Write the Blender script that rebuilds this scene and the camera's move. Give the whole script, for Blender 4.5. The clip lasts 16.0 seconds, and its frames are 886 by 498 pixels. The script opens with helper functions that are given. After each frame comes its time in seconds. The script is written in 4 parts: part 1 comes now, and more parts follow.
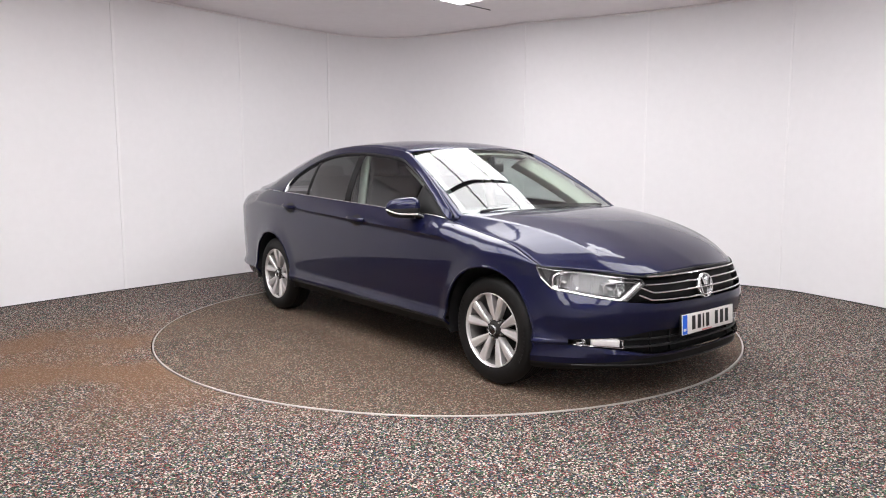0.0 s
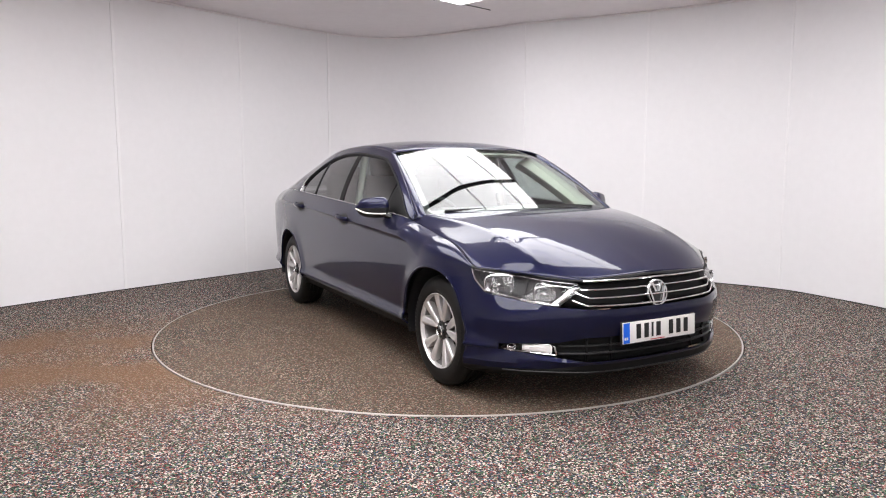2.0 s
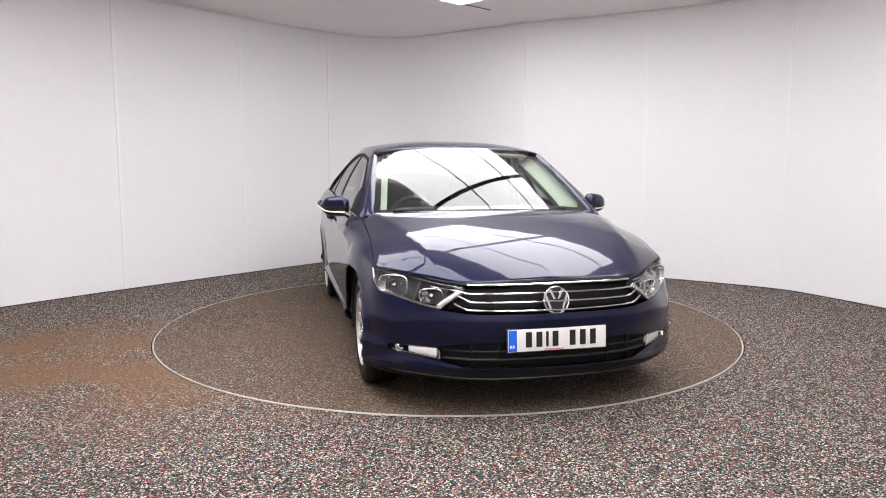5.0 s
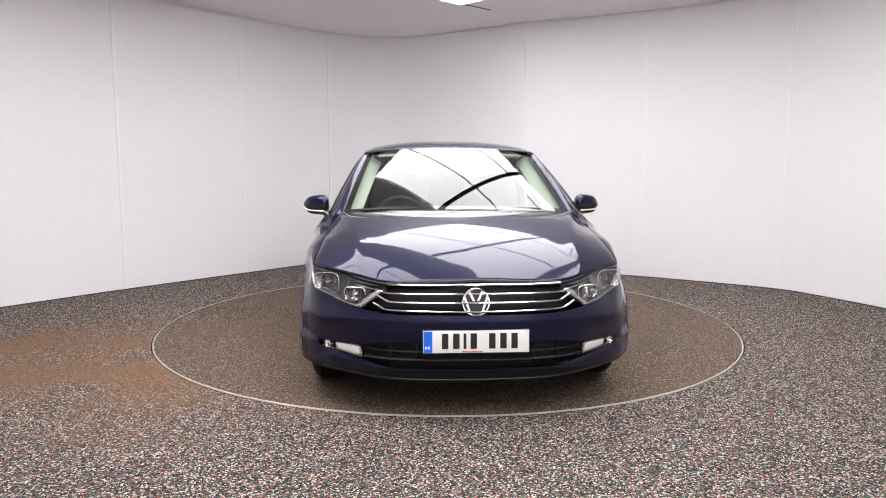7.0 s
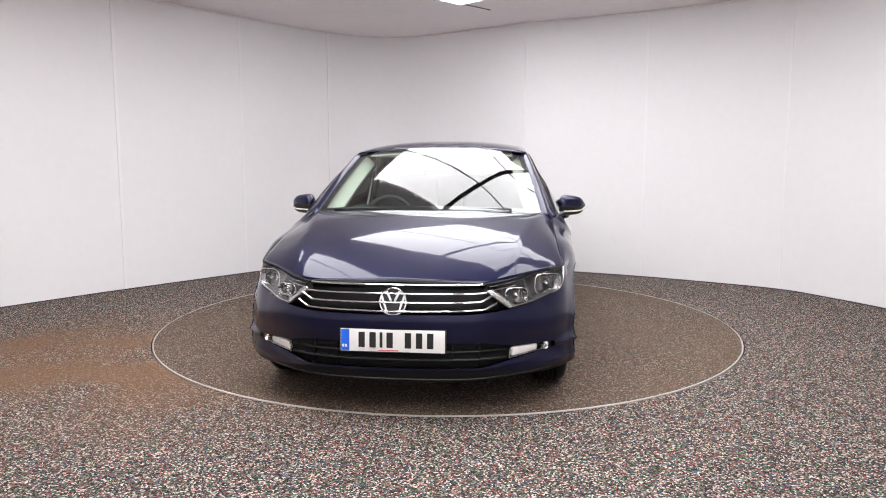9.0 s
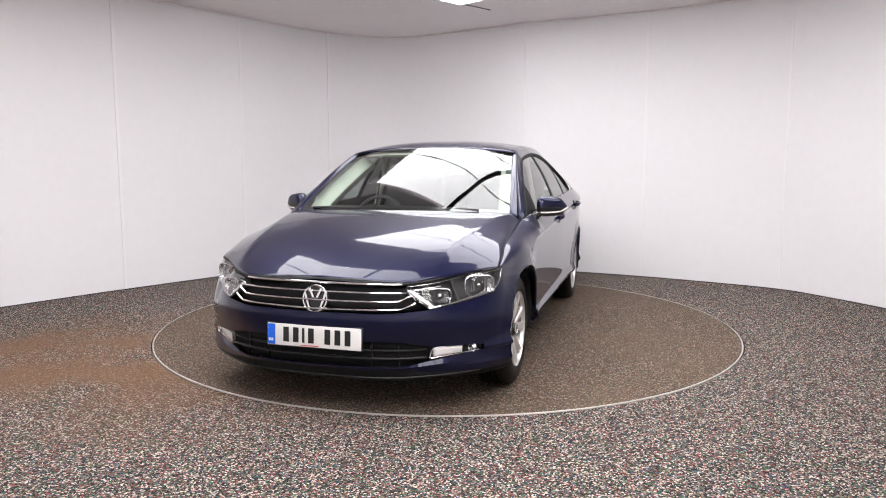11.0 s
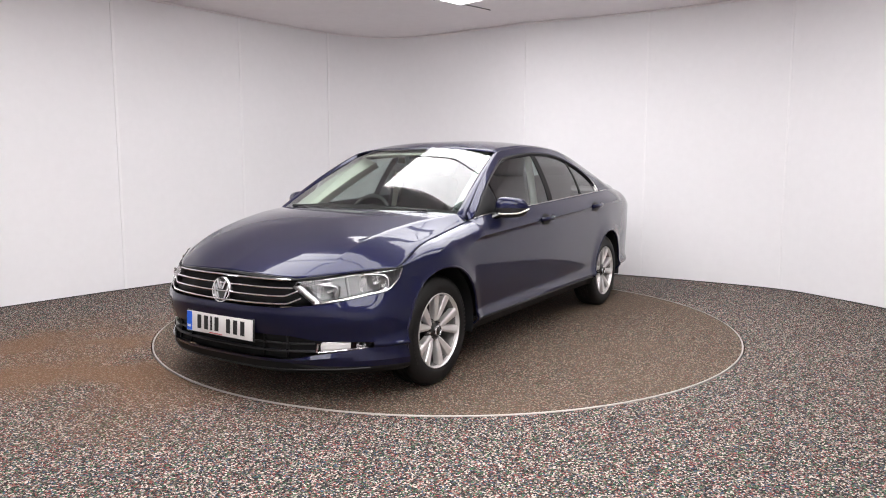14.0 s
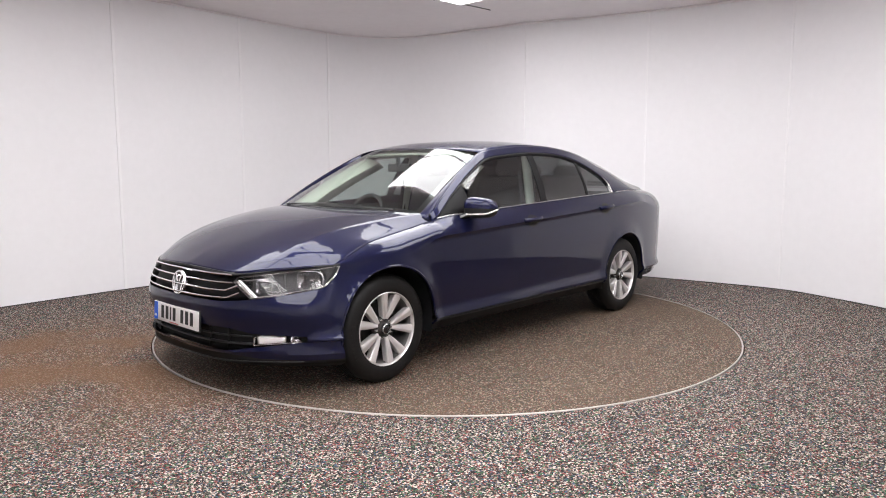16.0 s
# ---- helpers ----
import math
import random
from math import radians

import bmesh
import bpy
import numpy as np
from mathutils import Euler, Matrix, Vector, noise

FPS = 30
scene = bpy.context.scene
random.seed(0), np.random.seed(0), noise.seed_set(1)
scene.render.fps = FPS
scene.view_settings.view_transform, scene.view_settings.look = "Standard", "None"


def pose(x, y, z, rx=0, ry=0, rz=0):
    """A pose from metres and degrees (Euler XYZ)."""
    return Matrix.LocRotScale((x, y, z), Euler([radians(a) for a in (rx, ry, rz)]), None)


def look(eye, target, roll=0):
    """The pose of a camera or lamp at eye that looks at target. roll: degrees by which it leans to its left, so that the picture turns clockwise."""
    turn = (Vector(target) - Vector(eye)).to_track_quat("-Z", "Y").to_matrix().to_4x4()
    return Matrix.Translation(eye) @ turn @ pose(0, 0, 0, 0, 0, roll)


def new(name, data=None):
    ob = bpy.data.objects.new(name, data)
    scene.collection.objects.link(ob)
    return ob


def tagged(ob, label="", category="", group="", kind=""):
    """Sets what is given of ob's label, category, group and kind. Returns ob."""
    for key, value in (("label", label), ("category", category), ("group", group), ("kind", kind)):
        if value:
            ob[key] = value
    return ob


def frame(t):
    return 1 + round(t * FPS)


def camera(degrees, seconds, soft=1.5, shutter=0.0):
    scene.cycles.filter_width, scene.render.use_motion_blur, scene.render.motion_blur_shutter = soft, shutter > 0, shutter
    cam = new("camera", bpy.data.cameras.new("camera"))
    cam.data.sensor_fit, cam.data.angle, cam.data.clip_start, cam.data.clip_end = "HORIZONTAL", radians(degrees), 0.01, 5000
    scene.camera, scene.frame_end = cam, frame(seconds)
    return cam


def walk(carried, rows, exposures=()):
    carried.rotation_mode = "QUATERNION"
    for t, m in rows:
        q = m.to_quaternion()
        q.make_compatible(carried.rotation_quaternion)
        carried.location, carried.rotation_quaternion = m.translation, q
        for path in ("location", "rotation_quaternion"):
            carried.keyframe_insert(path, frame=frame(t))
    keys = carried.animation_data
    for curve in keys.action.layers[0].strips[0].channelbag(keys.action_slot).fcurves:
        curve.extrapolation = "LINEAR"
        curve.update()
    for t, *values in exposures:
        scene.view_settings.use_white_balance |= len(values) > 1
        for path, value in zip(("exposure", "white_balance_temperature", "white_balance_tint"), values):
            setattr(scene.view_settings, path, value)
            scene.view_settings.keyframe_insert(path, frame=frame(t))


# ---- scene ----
cam = camera(64.72, 16.0, soft=1.05)
EYE = Vector((0.0, -5.659, 1.252))
CAM_POSE = look(EYE, EYE + Vector((-0.006, 0.9932, -0.1165)))
walk(cam, [(0.0, CAM_POSE), (16.0, CAM_POSE)], exposures=[(0.0, 0.0), (16.0, 0.0)])

# ---- light: the studio is lit by ceiling light boxes, some added as fill ----
BOX_POWER = 6.9
world = bpy.data.worlds.new("world")
scene.world = world
world.use_nodes = True
world.node_tree.nodes["Background"].inputs[0].default_value = (0.9, 0.92, 1.0, 1)
world.node_tree.nodes["Background"].inputs[1].default_value = 0.05


# ---- materials ----
def mat(name, color, rough=0.5, metal=0.0, coat=0.0, grain=None, bump=0.0, vary=0.12, trans=0.0, ior=1.45, emit=0.0, spec=0.5, coat_rough=0.03):
    m = bpy.data.materials.new(name)
    m.use_nodes = True
    nt = m.node_tree
    b = nt.nodes["Principled BSDF"]
    b.inputs["Base Color"].default_value = (*color, 1)
    b.inputs["Roughness"].default_value = rough
    b.inputs["Metallic"].default_value = metal
    b.inputs["Coat Weight"].default_value = coat
    b.inputs["Coat Roughness"].default_value = coat_rough
    b.inputs["Coat IOR"].default_value = 1.45
    b.inputs["Transmission Weight"].default_value = trans
    b.inputs["IOR"].default_value = ior
    b.inputs["Specular IOR Level"].default_value = spec
    if emit:
        b.inputs["Emission Color"].default_value = (*color, 1)
        b.inputs["Emission Strength"].default_value = emit
    if grain:
        tc = nt.nodes.new("ShaderNodeTexCoord")
        fine = nt.nodes.new("ShaderNodeTexNoise")
        wide = nt.nodes.new("ShaderNodeTexNoise")
        fine.inputs["Scale"].default_value, fine.inputs["Detail"].default_value = grain, 6
        wide.inputs["Scale"].default_value, wide.inputs["Detail"].default_value = grain / 25, 3
        mix = nt.nodes.new("ShaderNodeMath")
        mix.operation = "ADD"
        nt.links.new(tc.outputs["Object"], fine.inputs["Vector"])
        nt.links.new(tc.outputs["Object"], wide.inputs["Vector"])
        nt.links.new(fine.outputs["Fac"], mix.inputs[0])
        nt.links.new(wide.outputs["Fac"], mix.inputs[1])
        ramp = nt.nodes.new("ShaderNodeMapRange")
        ramp.inputs["From Min"].default_value, ramp.inputs["From Max"].default_value = 0.6, 1.4
        ramp.inputs["To Min"].default_value, ramp.inputs["To Max"].default_value = 1 - vary, 1 + vary
        nt.links.new(mix.outputs[0], ramp.inputs["Value"])
        mul = nt.nodes.new("ShaderNodeMix")
        mul.data_type, mul.blend_type = "RGBA", "MULTIPLY"
        mul.inputs["Factor"].default_value = 1.0
        mul.inputs["A"].default_value = (*color, 1)
        nt.links.new(ramp.outputs[0], mul.inputs["B"])
        nt.links.new(mul.outputs["Result"], b.inputs["Base Color"])
        if bump:
            bp = nt.nodes.new("ShaderNodeBump")
            bp.inputs["Strength"].default_value, bp.inputs["Distance"].default_value = bump, 0.002
            nt.links.new(fine.outputs["Fac"], bp.inputs["Height"])
            nt.links.new(bp.outputs[0], b.inputs["Normal"])
    return m


def paint_material():
    """Dark blue metallic lacquer: fine flakes under a clear coat."""
    m = mat("blue_paint", (0.010, 0.011, 0.05), rough=0.40, metal=0.6, coat=1.0, spec=0.1)
    nt = m.node_tree
    b = nt.nodes["Principled BSDF"]
    b.inputs["Coat IOR"].default_value = 1.40
    tc = nt.nodes.new("ShaderNodeTexCoord")
    vo = nt.nodes.new("ShaderNodeTexVoronoi")
    vo.inputs["Scale"].default_value = 1400
    rp = nt.nodes.new("ShaderNodeValToRGB")
    rp.color_ramp.elements[0].color = (0.0022, 0.0029, 0.0160, 1)
    rp.color_ramp.elements[1].color = (0.0076, 0.0096, 0.050, 1)
    nt.links.new(tc.outputs["Object"], vo.inputs["Vector"])
    nt.links.new(vo.outputs["Color"], rp.inputs["Fac"])
    nt.links.new(rp.outputs["Color"], b.inputs["Base Color"])
    ns = nt.nodes.new("ShaderNodeTexNoise")
    ns.inputs["Scale"].default_value, ns.inputs["Detail"].default_value = 9, 2
    mr = nt.nodes.new("ShaderNodeMapRange")
    mr.inputs["To Min"].default_value, mr.inputs["To Max"].default_value = 0.0, 0.012
    nt.links.new(tc.outputs["Object"], ns.inputs["Vector"])
    nt.links.new(ns.outputs["Fac"], mr.inputs["Value"])
    nt.links.new(mr.outputs[0], b.inputs["Coat Roughness"])
    return m


def floor_material(name, tint, stain):
    """Coloured rubber granules bound in resin, with brown worn patches."""
    m = mat(name, (0.2, 0.19, 0.18), rough=0.8, spec=0.3)
    nt = m.node_tree
    L = nt.links.new
    b = nt.nodes["Principled BSDF"]
    tc = nt.nodes.new("ShaderNodeTexCoord")
    cell = nt.nodes.new("ShaderNodeTexVoronoi")
    cell.inputs["Scale"].default_value = 150
    L(tc.outputs["Object"], cell.inputs["Vector"])
    sep = nt.nodes.new("ShaderNodeSeparateColor")
    L(cell.outputs["Color"], sep.inputs[0])
    ramp = nt.nodes.new("ShaderNodeValToRGB")
    ramp.color_ramp.interpolation = "CONSTANT"
    stops = [(0.0, (0.006, 0.006, 0.008)), (0.32, (0.035, 0.033, 0.032)), (0.44, (0.13, 0.115, 0.10)), (0.54, (0.34, 0.08, 0.075)),
             (0.63, (0.05, 0.11, 0.20)), (0.70, (0.055, 0.19, 0.085)), (0.77, (0.35, 0.29, 0.25)), (0.875, (0.80, 0.705, 0.64))]
    el = ramp.color_ramp.elements
    while len(el) < len(stops):
        el.new(0.5)
    for e, (p, c) in zip(el, stops):
        e.position, e.color = p, (*c, 1)
    L(sep.outputs[0], ramp.inputs["Fac"])
    wide = nt.nodes.new("ShaderNodeTexNoise")
    wide.inputs["Scale"].default_value, wide.inputs["Detail"].default_value, wide.inputs["Roughness"].default_value = 0.55, 5, 0.6
    L(tc.outputs["Object"], wide.inputs["Vector"])
    wr = nt.nodes.new("ShaderNodeMapRange")
    deck = name == "rubber_disc"
    wr.inputs["From Min"].default_value, wr.inputs["From Max"].default_value = (0.25, 0.62) if deck else (0.45, 0.68)
    wr.inputs["To Max"].default_value = stain
    L(wide.outputs["Fac"], wr.inputs["Value"])
    fac = wr.outputs[0]
    if name == "rubber_floor":
        # rust-brown wear where cars drive on, beside the turntable
        geo = nt.nodes.new("ShaderNodeMapping")
        geo.inputs["Scale"].default_value = (0.42, 0.85, 0)
        L(tc.outputs["Object"], geo.inputs["Vector"])
        geo.vector_type = "POINT"
        geo.inputs["Location"].default_value = (2.7 * 0.42, 1.25 * 0.85, 0)
        ln = nt.nodes.new("ShaderNodeVectorMath")
        ln.operation = "LENGTH"
        L(geo.outputs[0], ln.inputs[0])
        fall = nt.nodes.new("ShaderNodeMapRange")
        fall.inputs["From Min"].default_value, fall.inputs["From Max"].default_value = 0.45, 1.45
        fall.inputs["To Min"].default_value, fall.inputs["To Max"].default_value = 1.0, 0.0
        L(ln.outputs["Value"], fall.inputs["Value"])
        mid = nt.nodes.new("ShaderNodeTexNoise")
        mid.inputs["Scale"].default_value, mid.inputs["Detail"].default_value = 1.6, 6
        L(tc.outputs["Object"], mid.inputs["Vector"])
        md = nt.nodes.new("ShaderNodeMapRange")
        md.inputs["From Min"].default_value, md.inputs["From Max"].default_value = 0.33, 0.58
        L(mid.outputs["Fac"], md.inputs["Value"])
        mu = nt.nodes.new("ShaderNodeMath")
        mu.operation = "MULTIPLY"
        L(fall.outputs[0], mu.inputs[0])
        L(md.outputs[0], mu.inputs[1])
        mx = nt.nodes.new("ShaderNodeMath")
        mx.operation = "MAXIMUM"
        L(mu.outputs[0], mx.inputs[0])
        L(wr.outputs[0], mx.inputs[1])
        fac = mx.outputs[0]
    brown = nt.nodes.new("ShaderNodeMix")
    brown.data_type = "RGBA"
    half = nt.nodes.new("ShaderNodeMath")
    half.operation, half.inputs[1].default_value = "MULTIPLY", 0.72 if deck else 0.80
    L(fac, half.inputs[0])
    L(half.outputs[0], brown.inputs["Factor"])
    L(ramp.outputs["Color"], brown.inputs["A"])
    brown.inputs["B"].default_value = (0.235, 0.172, 0.128, 1) if deck else (0.235, 0.128, 0.066, 1)
    tn = nt.nodes.new("ShaderNodeMix")
    tn.data_type, tn.blend_type = "RGBA", "MULTIPLY"
    tn.inputs["Factor"].default_value = 1
    L(brown.outputs["Result"], tn.inputs["A"])
    tn.inputs["B"].default_value = (*tint, 1)
    L(tn.outputs["Result"], b.inputs["Base Color"])
    bp = nt.nodes.new("ShaderNodeBump")
    bp.inputs["Strength"].default_value, bp.inputs["Distance"].default_value = 0.7, 0.003
    L(cell.outputs["Distance"], bp.inputs["Height"])
    bp.invert = True
    L(bp.outputs[0], b.inputs["Normal"])
    return m


def glass_material(name, color, rough=0.0, gloss=0.085):
    """Thin pane: mirror-like reflection over a tinted see-through sheet."""
    m = bpy.data.materials.new(name)
    m.use_nodes = True
    nt = m.node_tree
    nt.nodes.remove(nt.nodes["Principled BSDF"])
    out = nt.nodes["Material Output"]
    tr = nt.nodes.new("ShaderNodeBsdfTransparent")
    tr.inputs[0].default_value = (*color, 1)
    gl = nt.nodes.new("ShaderNodeBsdfGlossy")
    gl.inputs["Roughness"].default_value = rough
    lw = nt.nodes.new("ShaderNodeLayerWeight")
    lw.inputs["Blend"].default_value = 0.5
    pw = nt.nodes.new("ShaderNodeMath")
    pw.operation, pw.inputs[1].default_value = "POWER", 3.6
    nt.links.new(lw.outputs["Facing"], pw.inputs[0])
    fr = nt.nodes.new("ShaderNodeMapRange")
    fr.inputs["To Min"].default_value, fr.inputs["To Max"].default_value = gloss, 1.0
    nt.links.new(pw.outputs[0], fr.inputs["Value"])
    mx = nt.nodes.new("ShaderNodeMixShader")
    nt.links.new(fr.outputs[0], mx.inputs[0])
    nt.links.new(tr.outputs[0], mx.inputs[1])
    nt.links.new(gl.outputs[0], mx.inputs[2])
    nt.links.new(mx.outputs[0], out.inputs["Surface"])
    return m


M = dict(
    wall=mat("white_panel", (0.87, 0.855, 0.868), rough=0.55, grain=14, vary=0.02, bump=0.02, spec=0.3),
    dim_wall=mat("unseen_grey_panel", (0.50, 0.485, 0.49), rough=0.8, grain=14, vary=0.05, spec=0.2),
    ceiling=mat("ceiling_paint", (0.90, 0.85, 0.86), rough=0.8, grain=10, vary=0.03, spec=0.2),
    joint=mat("joint_strip", (0.90, 0.885, 0.895), rough=0.45, grain=40, vary=0.03),
    dark_line=mat("dark_slot", (0.05, 0.045, 0.045), rough=0.7),
    floor=floor_material("rubber_floor", (0.65, 0.635, 0.615), 0.07),
    disc=floor_material("rubber_disc", (0.535, 0.488, 0.43), 0.85),
    ring=mat("steel_ring", (0.52, 0.49, 0.46), rough=0.6, metal=0.6, grain=60, vary=0.2),
    light=mat("light_panel", (1.0, 0.985, 1.0), emit=BOX_POWER),
    beam=mat("dark_beam", (0.06, 0.06, 0.065), rough=0.6, grain=20, vary=0.2),
    paint=paint_material(),
    black=mat("black_plastic", (0.012, 0.012, 0.013), rough=0.45, grain=120, vary=0.3, bump=0.05),
    grille_black=mat("grille_plastic", (0.004, 0.004, 0.0045), rough=0.55, grain=90, vary=0.3, spec=0.25),
    gloss=mat("gloss_black", (0.008, 0.008, 0.009), rough=0.12, coat=0.6),
    rubber=mat("tyre_rubber", (0.0075, 0.007, 0.0068), rough=0.55, spec=0.3, grain=90, vary=0.35, bump=0.1),
    alloy=mat("silver_alloy", (0.68, 0.655, 0.645), rough=0.3, metal=0.55, coat=0.4, grain=200, vary=0.04),
    dark_metal=mat("brake_metal", (0.045, 0.042, 0.04), rough=0.5, metal=0.8, grain=60, vary=0.3),
    barrel=mat("rim_barrel", (0.22, 0.21, 0.205), rough=0.4, metal=0.7, grain=60, vary=0.2),
    chrome=mat("chrome", (0.88, 0.88, 0.89), rough=0.07, metal=1.0),
    satin=mat("satin_silver", (0.72, 0.72, 0.72), rough=0.25, metal=0.9),
    reflector=mat("lamp_reflector", (0.85, 0.85, 0.86), rough=0.12, metal=1.0, grain=260, bump=0.6),
    lamp_white=mat("lamp_insert", (0.80, 0.78, 0.77), rough=0.3, grain=80, vary=0.04),
    housing=mat("lamp_housing", (0.055, 0.055, 0.058), rough=0.3),
    plate=mat("plate_white", (0.80, 0.78, 0.76), rough=0.35, grain=300, vary=0.03),
    plate_blue=mat("plate_blue", (0.01, 0.13, 0.75), rough=0.35),
    plate_ink=mat("plate_ink", (0.012, 0.012, 0.012), rough=0.5),
    red_ink=mat("red_ink", (0.6, 0.12, 0.12), rough=0.5),
    glass=glass_material("windscreen_glass", (0.80, 0.88, 0.84)),
    tint=glass_material("tinted_glass", (0.17, 0.18, 0.185)),
    side=glass_material("door_glass", (0.58, 0.65, 0.63)),
    lens=glass_material("lamp_lens", (0.97, 0.97, 0.97), gloss=0.045),
    mirror=mat("mirror_glass", (0.85, 0.85, 0.86), rough=0.02, metal=1.0),
    cloth=mat("seat_cloth", (0.035, 0.035, 0.038), rough=0.9, grain=180, vary=0.3, bump=0.2),
    dash=mat("dash_plastic", (0.035, 0.036, 0.038), rough=0.65, grain=150, vary=0.2, bump=0.1),
    lining=mat("pale_lining", (0.62, 0.62, 0.55), rough=0.85, grain=120, vary=0.05),
    amber=mat("indicator_lens", (0.75, 0.72, 0.66), rough=0.15, coat=0.5),
    tail=mat("tail_lens", (0.35, 0.01, 0.01), rough=0.1, coat=1.0),
)


# ---- mesh helpers ----
def part(name, geo, material, parent=None, label="", smooth=40, thick=0.0, out=None):
    """Links one mesh (verts, faces) or bmesh under a thing or part."""
    me = bpy.data.meshes.new(name)
    if isinstance(geo, bmesh.types.BMesh):
        geo.to_mesh(me)
        geo.free()
    else:
        v, f = geo
        if out is not None and f:
            score = 0.0
            for q in f[:: max(1, len(f) // 60)]:
                a, b, c = (Vector(v[i]) for i in q[:3])
                d = Vector(v[q[-1]])
                n = (c - a).cross(d - b) if len(q) > 3 else (b - a).cross(c - a)
                score += n.normalized().dot(((a + c) / 2 - Vector(out)).normalized()) if n.length else 0
            if score < 0:
                f = [tuple(reversed(q)) for q in f]
        me.from_pydata([tuple(p) for p in v], [], f)
    me.materials.append(material)
    for p in me.polygons:
        p.use_smooth = True
    me.set_sharp_from_angle(angle=radians(smooth))
    ob = new(name, me)
    if parent is not None:
        ob.parent = parent
    if label:
        ob["label"] = label
    if thick:
        so = ob.modifiers.new("thickness", "SOLIDIFY")
        so.thickness, so.offset = thick, -1
    return ob


def empty(name, **tags):
    return tagged(new(name), **tags)


def grid(P, keep=None):
    """Quads over a table of points; keep(i, j) says which faces stay."""
    ni, nj = len(P), len(P[0])
    v = [p for row in P for p in row]
    f = [(i * nj + j, i * nj + j + 1, (i + 1) * nj + j + 1, (i + 1) * nj + j) for i in range(ni - 1) for j in range(nj - 1) if keep is None or keep(i, j)]
    used = sorted({k for q in f for k in q})
    idx = {k: n for n, k in enumerate(used)}
    return [v[k] for k in used], [tuple(idx[k] for k in q) for q in f]


def join(*geos):
    v, f = [], []
    for gv, gf in geos:
        n = len(v)
        v += list(gv)
        f += [tuple(k + n for k in q) for q in gf]
    return v, f


def box(cx, cy, cz, sx, sy, sz, bevel=0.0, seg=2):
    bm = bmesh.new()
    bmesh.ops.create_cube(bm, size=1, matrix=Matrix.LocRotScale((cx, cy, cz), None, (sx, sy, sz)))
    if bevel:
        bmesh.ops.bevel(bm, geom=bm.edges[:], offset=bevel, segments=seg, affect="EDGES", profile=0.6)
    return bm


def geo_of(bm):
    bm.verts.index_update()
    g = [v.co.copy() for v in bm.verts], [tuple(v.index for v in f.verts) for f in bm.faces]
    bm.free()
    return g


def moved(geo, m):
    return [m @ Vector(p) for p in geo[0]], geo[1]


def tube(path, r, n=8, close=False, flat=1.0):
    """A round bar along a path."""
    P, k = [], len(path)
    path = [Vector(p) for p in path]
    up = Vector((0, 0, 1))
    for i in range(k):
        d = (path[(i + 1) % k if close else min(i + 1, k - 1)] - path[(i - 1) % k if close else max(i - 1, 0)]).normalized()
        a = d.cross(up)
        a = a.normalized() if a.length > 1e-4 else Vector((1, 0, 0))
        b = a.cross(d)
        P.append([path[i] + a * (r * math.cos(2 * math.pi * j / n)) + b * (r * flat * math.sin(2 * math.pi * j / n)) for j in range(n + 1)])
    if close:
        P.append(P[0])
    v, f = grid(P)
    if not close:
        f = f + [tuple(range(n)), tuple(len(v) - 1 - j for j in range(n))]
    return v, f


def lathe(profile, n=48, axis="y"):
    """Turns (radius, offset) about the y axis."""
    P = []
    for r, y in profile:
        P.append([Vector((r * math.cos(2 * math.pi * j / n), y, r * math.sin(2 * math.pi * j / n))) for j in range(n + 1)])
    return grid(P)


def squared(geo):
    """Pushes a round bowl towards a rounded square."""
    out = []
    for p in geo[0]:
        r = math.hypot(p.x, p.z)
        k = 1.0 if r < 1e-6 else ((abs(p.x) / r) ** 4 + (abs(p.z) / r) ** 4) ** -.25
        out.append(Vector((p.x * k, p.y, p.z * k)))
    return out, geo[1]


def prism(poly, depth, m=None):
    """A polygon in x, z given a depth along y from 0 to depth."""
    n = len(poly)
    v = [Vector((x, 0, z)) for x, z in poly] + [Vector((x, depth, z)) for x, z in poly]
    f = [tuple(range(n)), tuple(range(2 * n - 1, n - 1, -1))] + [(i, n + i, n + (i + 1) % n, (i + 1) % n) for i in range(n)]
    return ([m @ p for p in v] if m else v), f


def curve(pts, n):
    """Catmull-Rom through the points, evenly spaced by length."""
    p = np.array([pts[0]] + list(pts) + [pts[-1]], float)
    p[0], p[-1] = 2 * p[1] - p[2], 2 * p[-2] - p[-3]
    d = []
    for i in range(1, len(p) - 2):
        t = np.linspace(0, 1, 24, endpoint=False)[:, None]
        a, b, c, e = p[i - 1], p[i], p[i + 1], p[i + 2]
        d.append(0.5 * (2 * b + (c - a) * t + (2 * a - 5 * b + 4 * c - e) * t**2 + (3 * b - a - 3 * c + e) * t**3))
    d = np.vstack(d + [p[-2][None]])
    s = np.concatenate([[0], np.cumsum(np.linalg.norm(np.diff(d, axis=0), axis=1))])
    q = np.linspace(0, s[-1], n)
    return np.stack([np.interp(q, s, d[:, k]) for k in range(d.shape[1])], 1)


def smooth(a, b, x):
    t = min(1.0, max(0.0, (x - a) / (b - a)))
    return t * t * (3 - 2 * t)


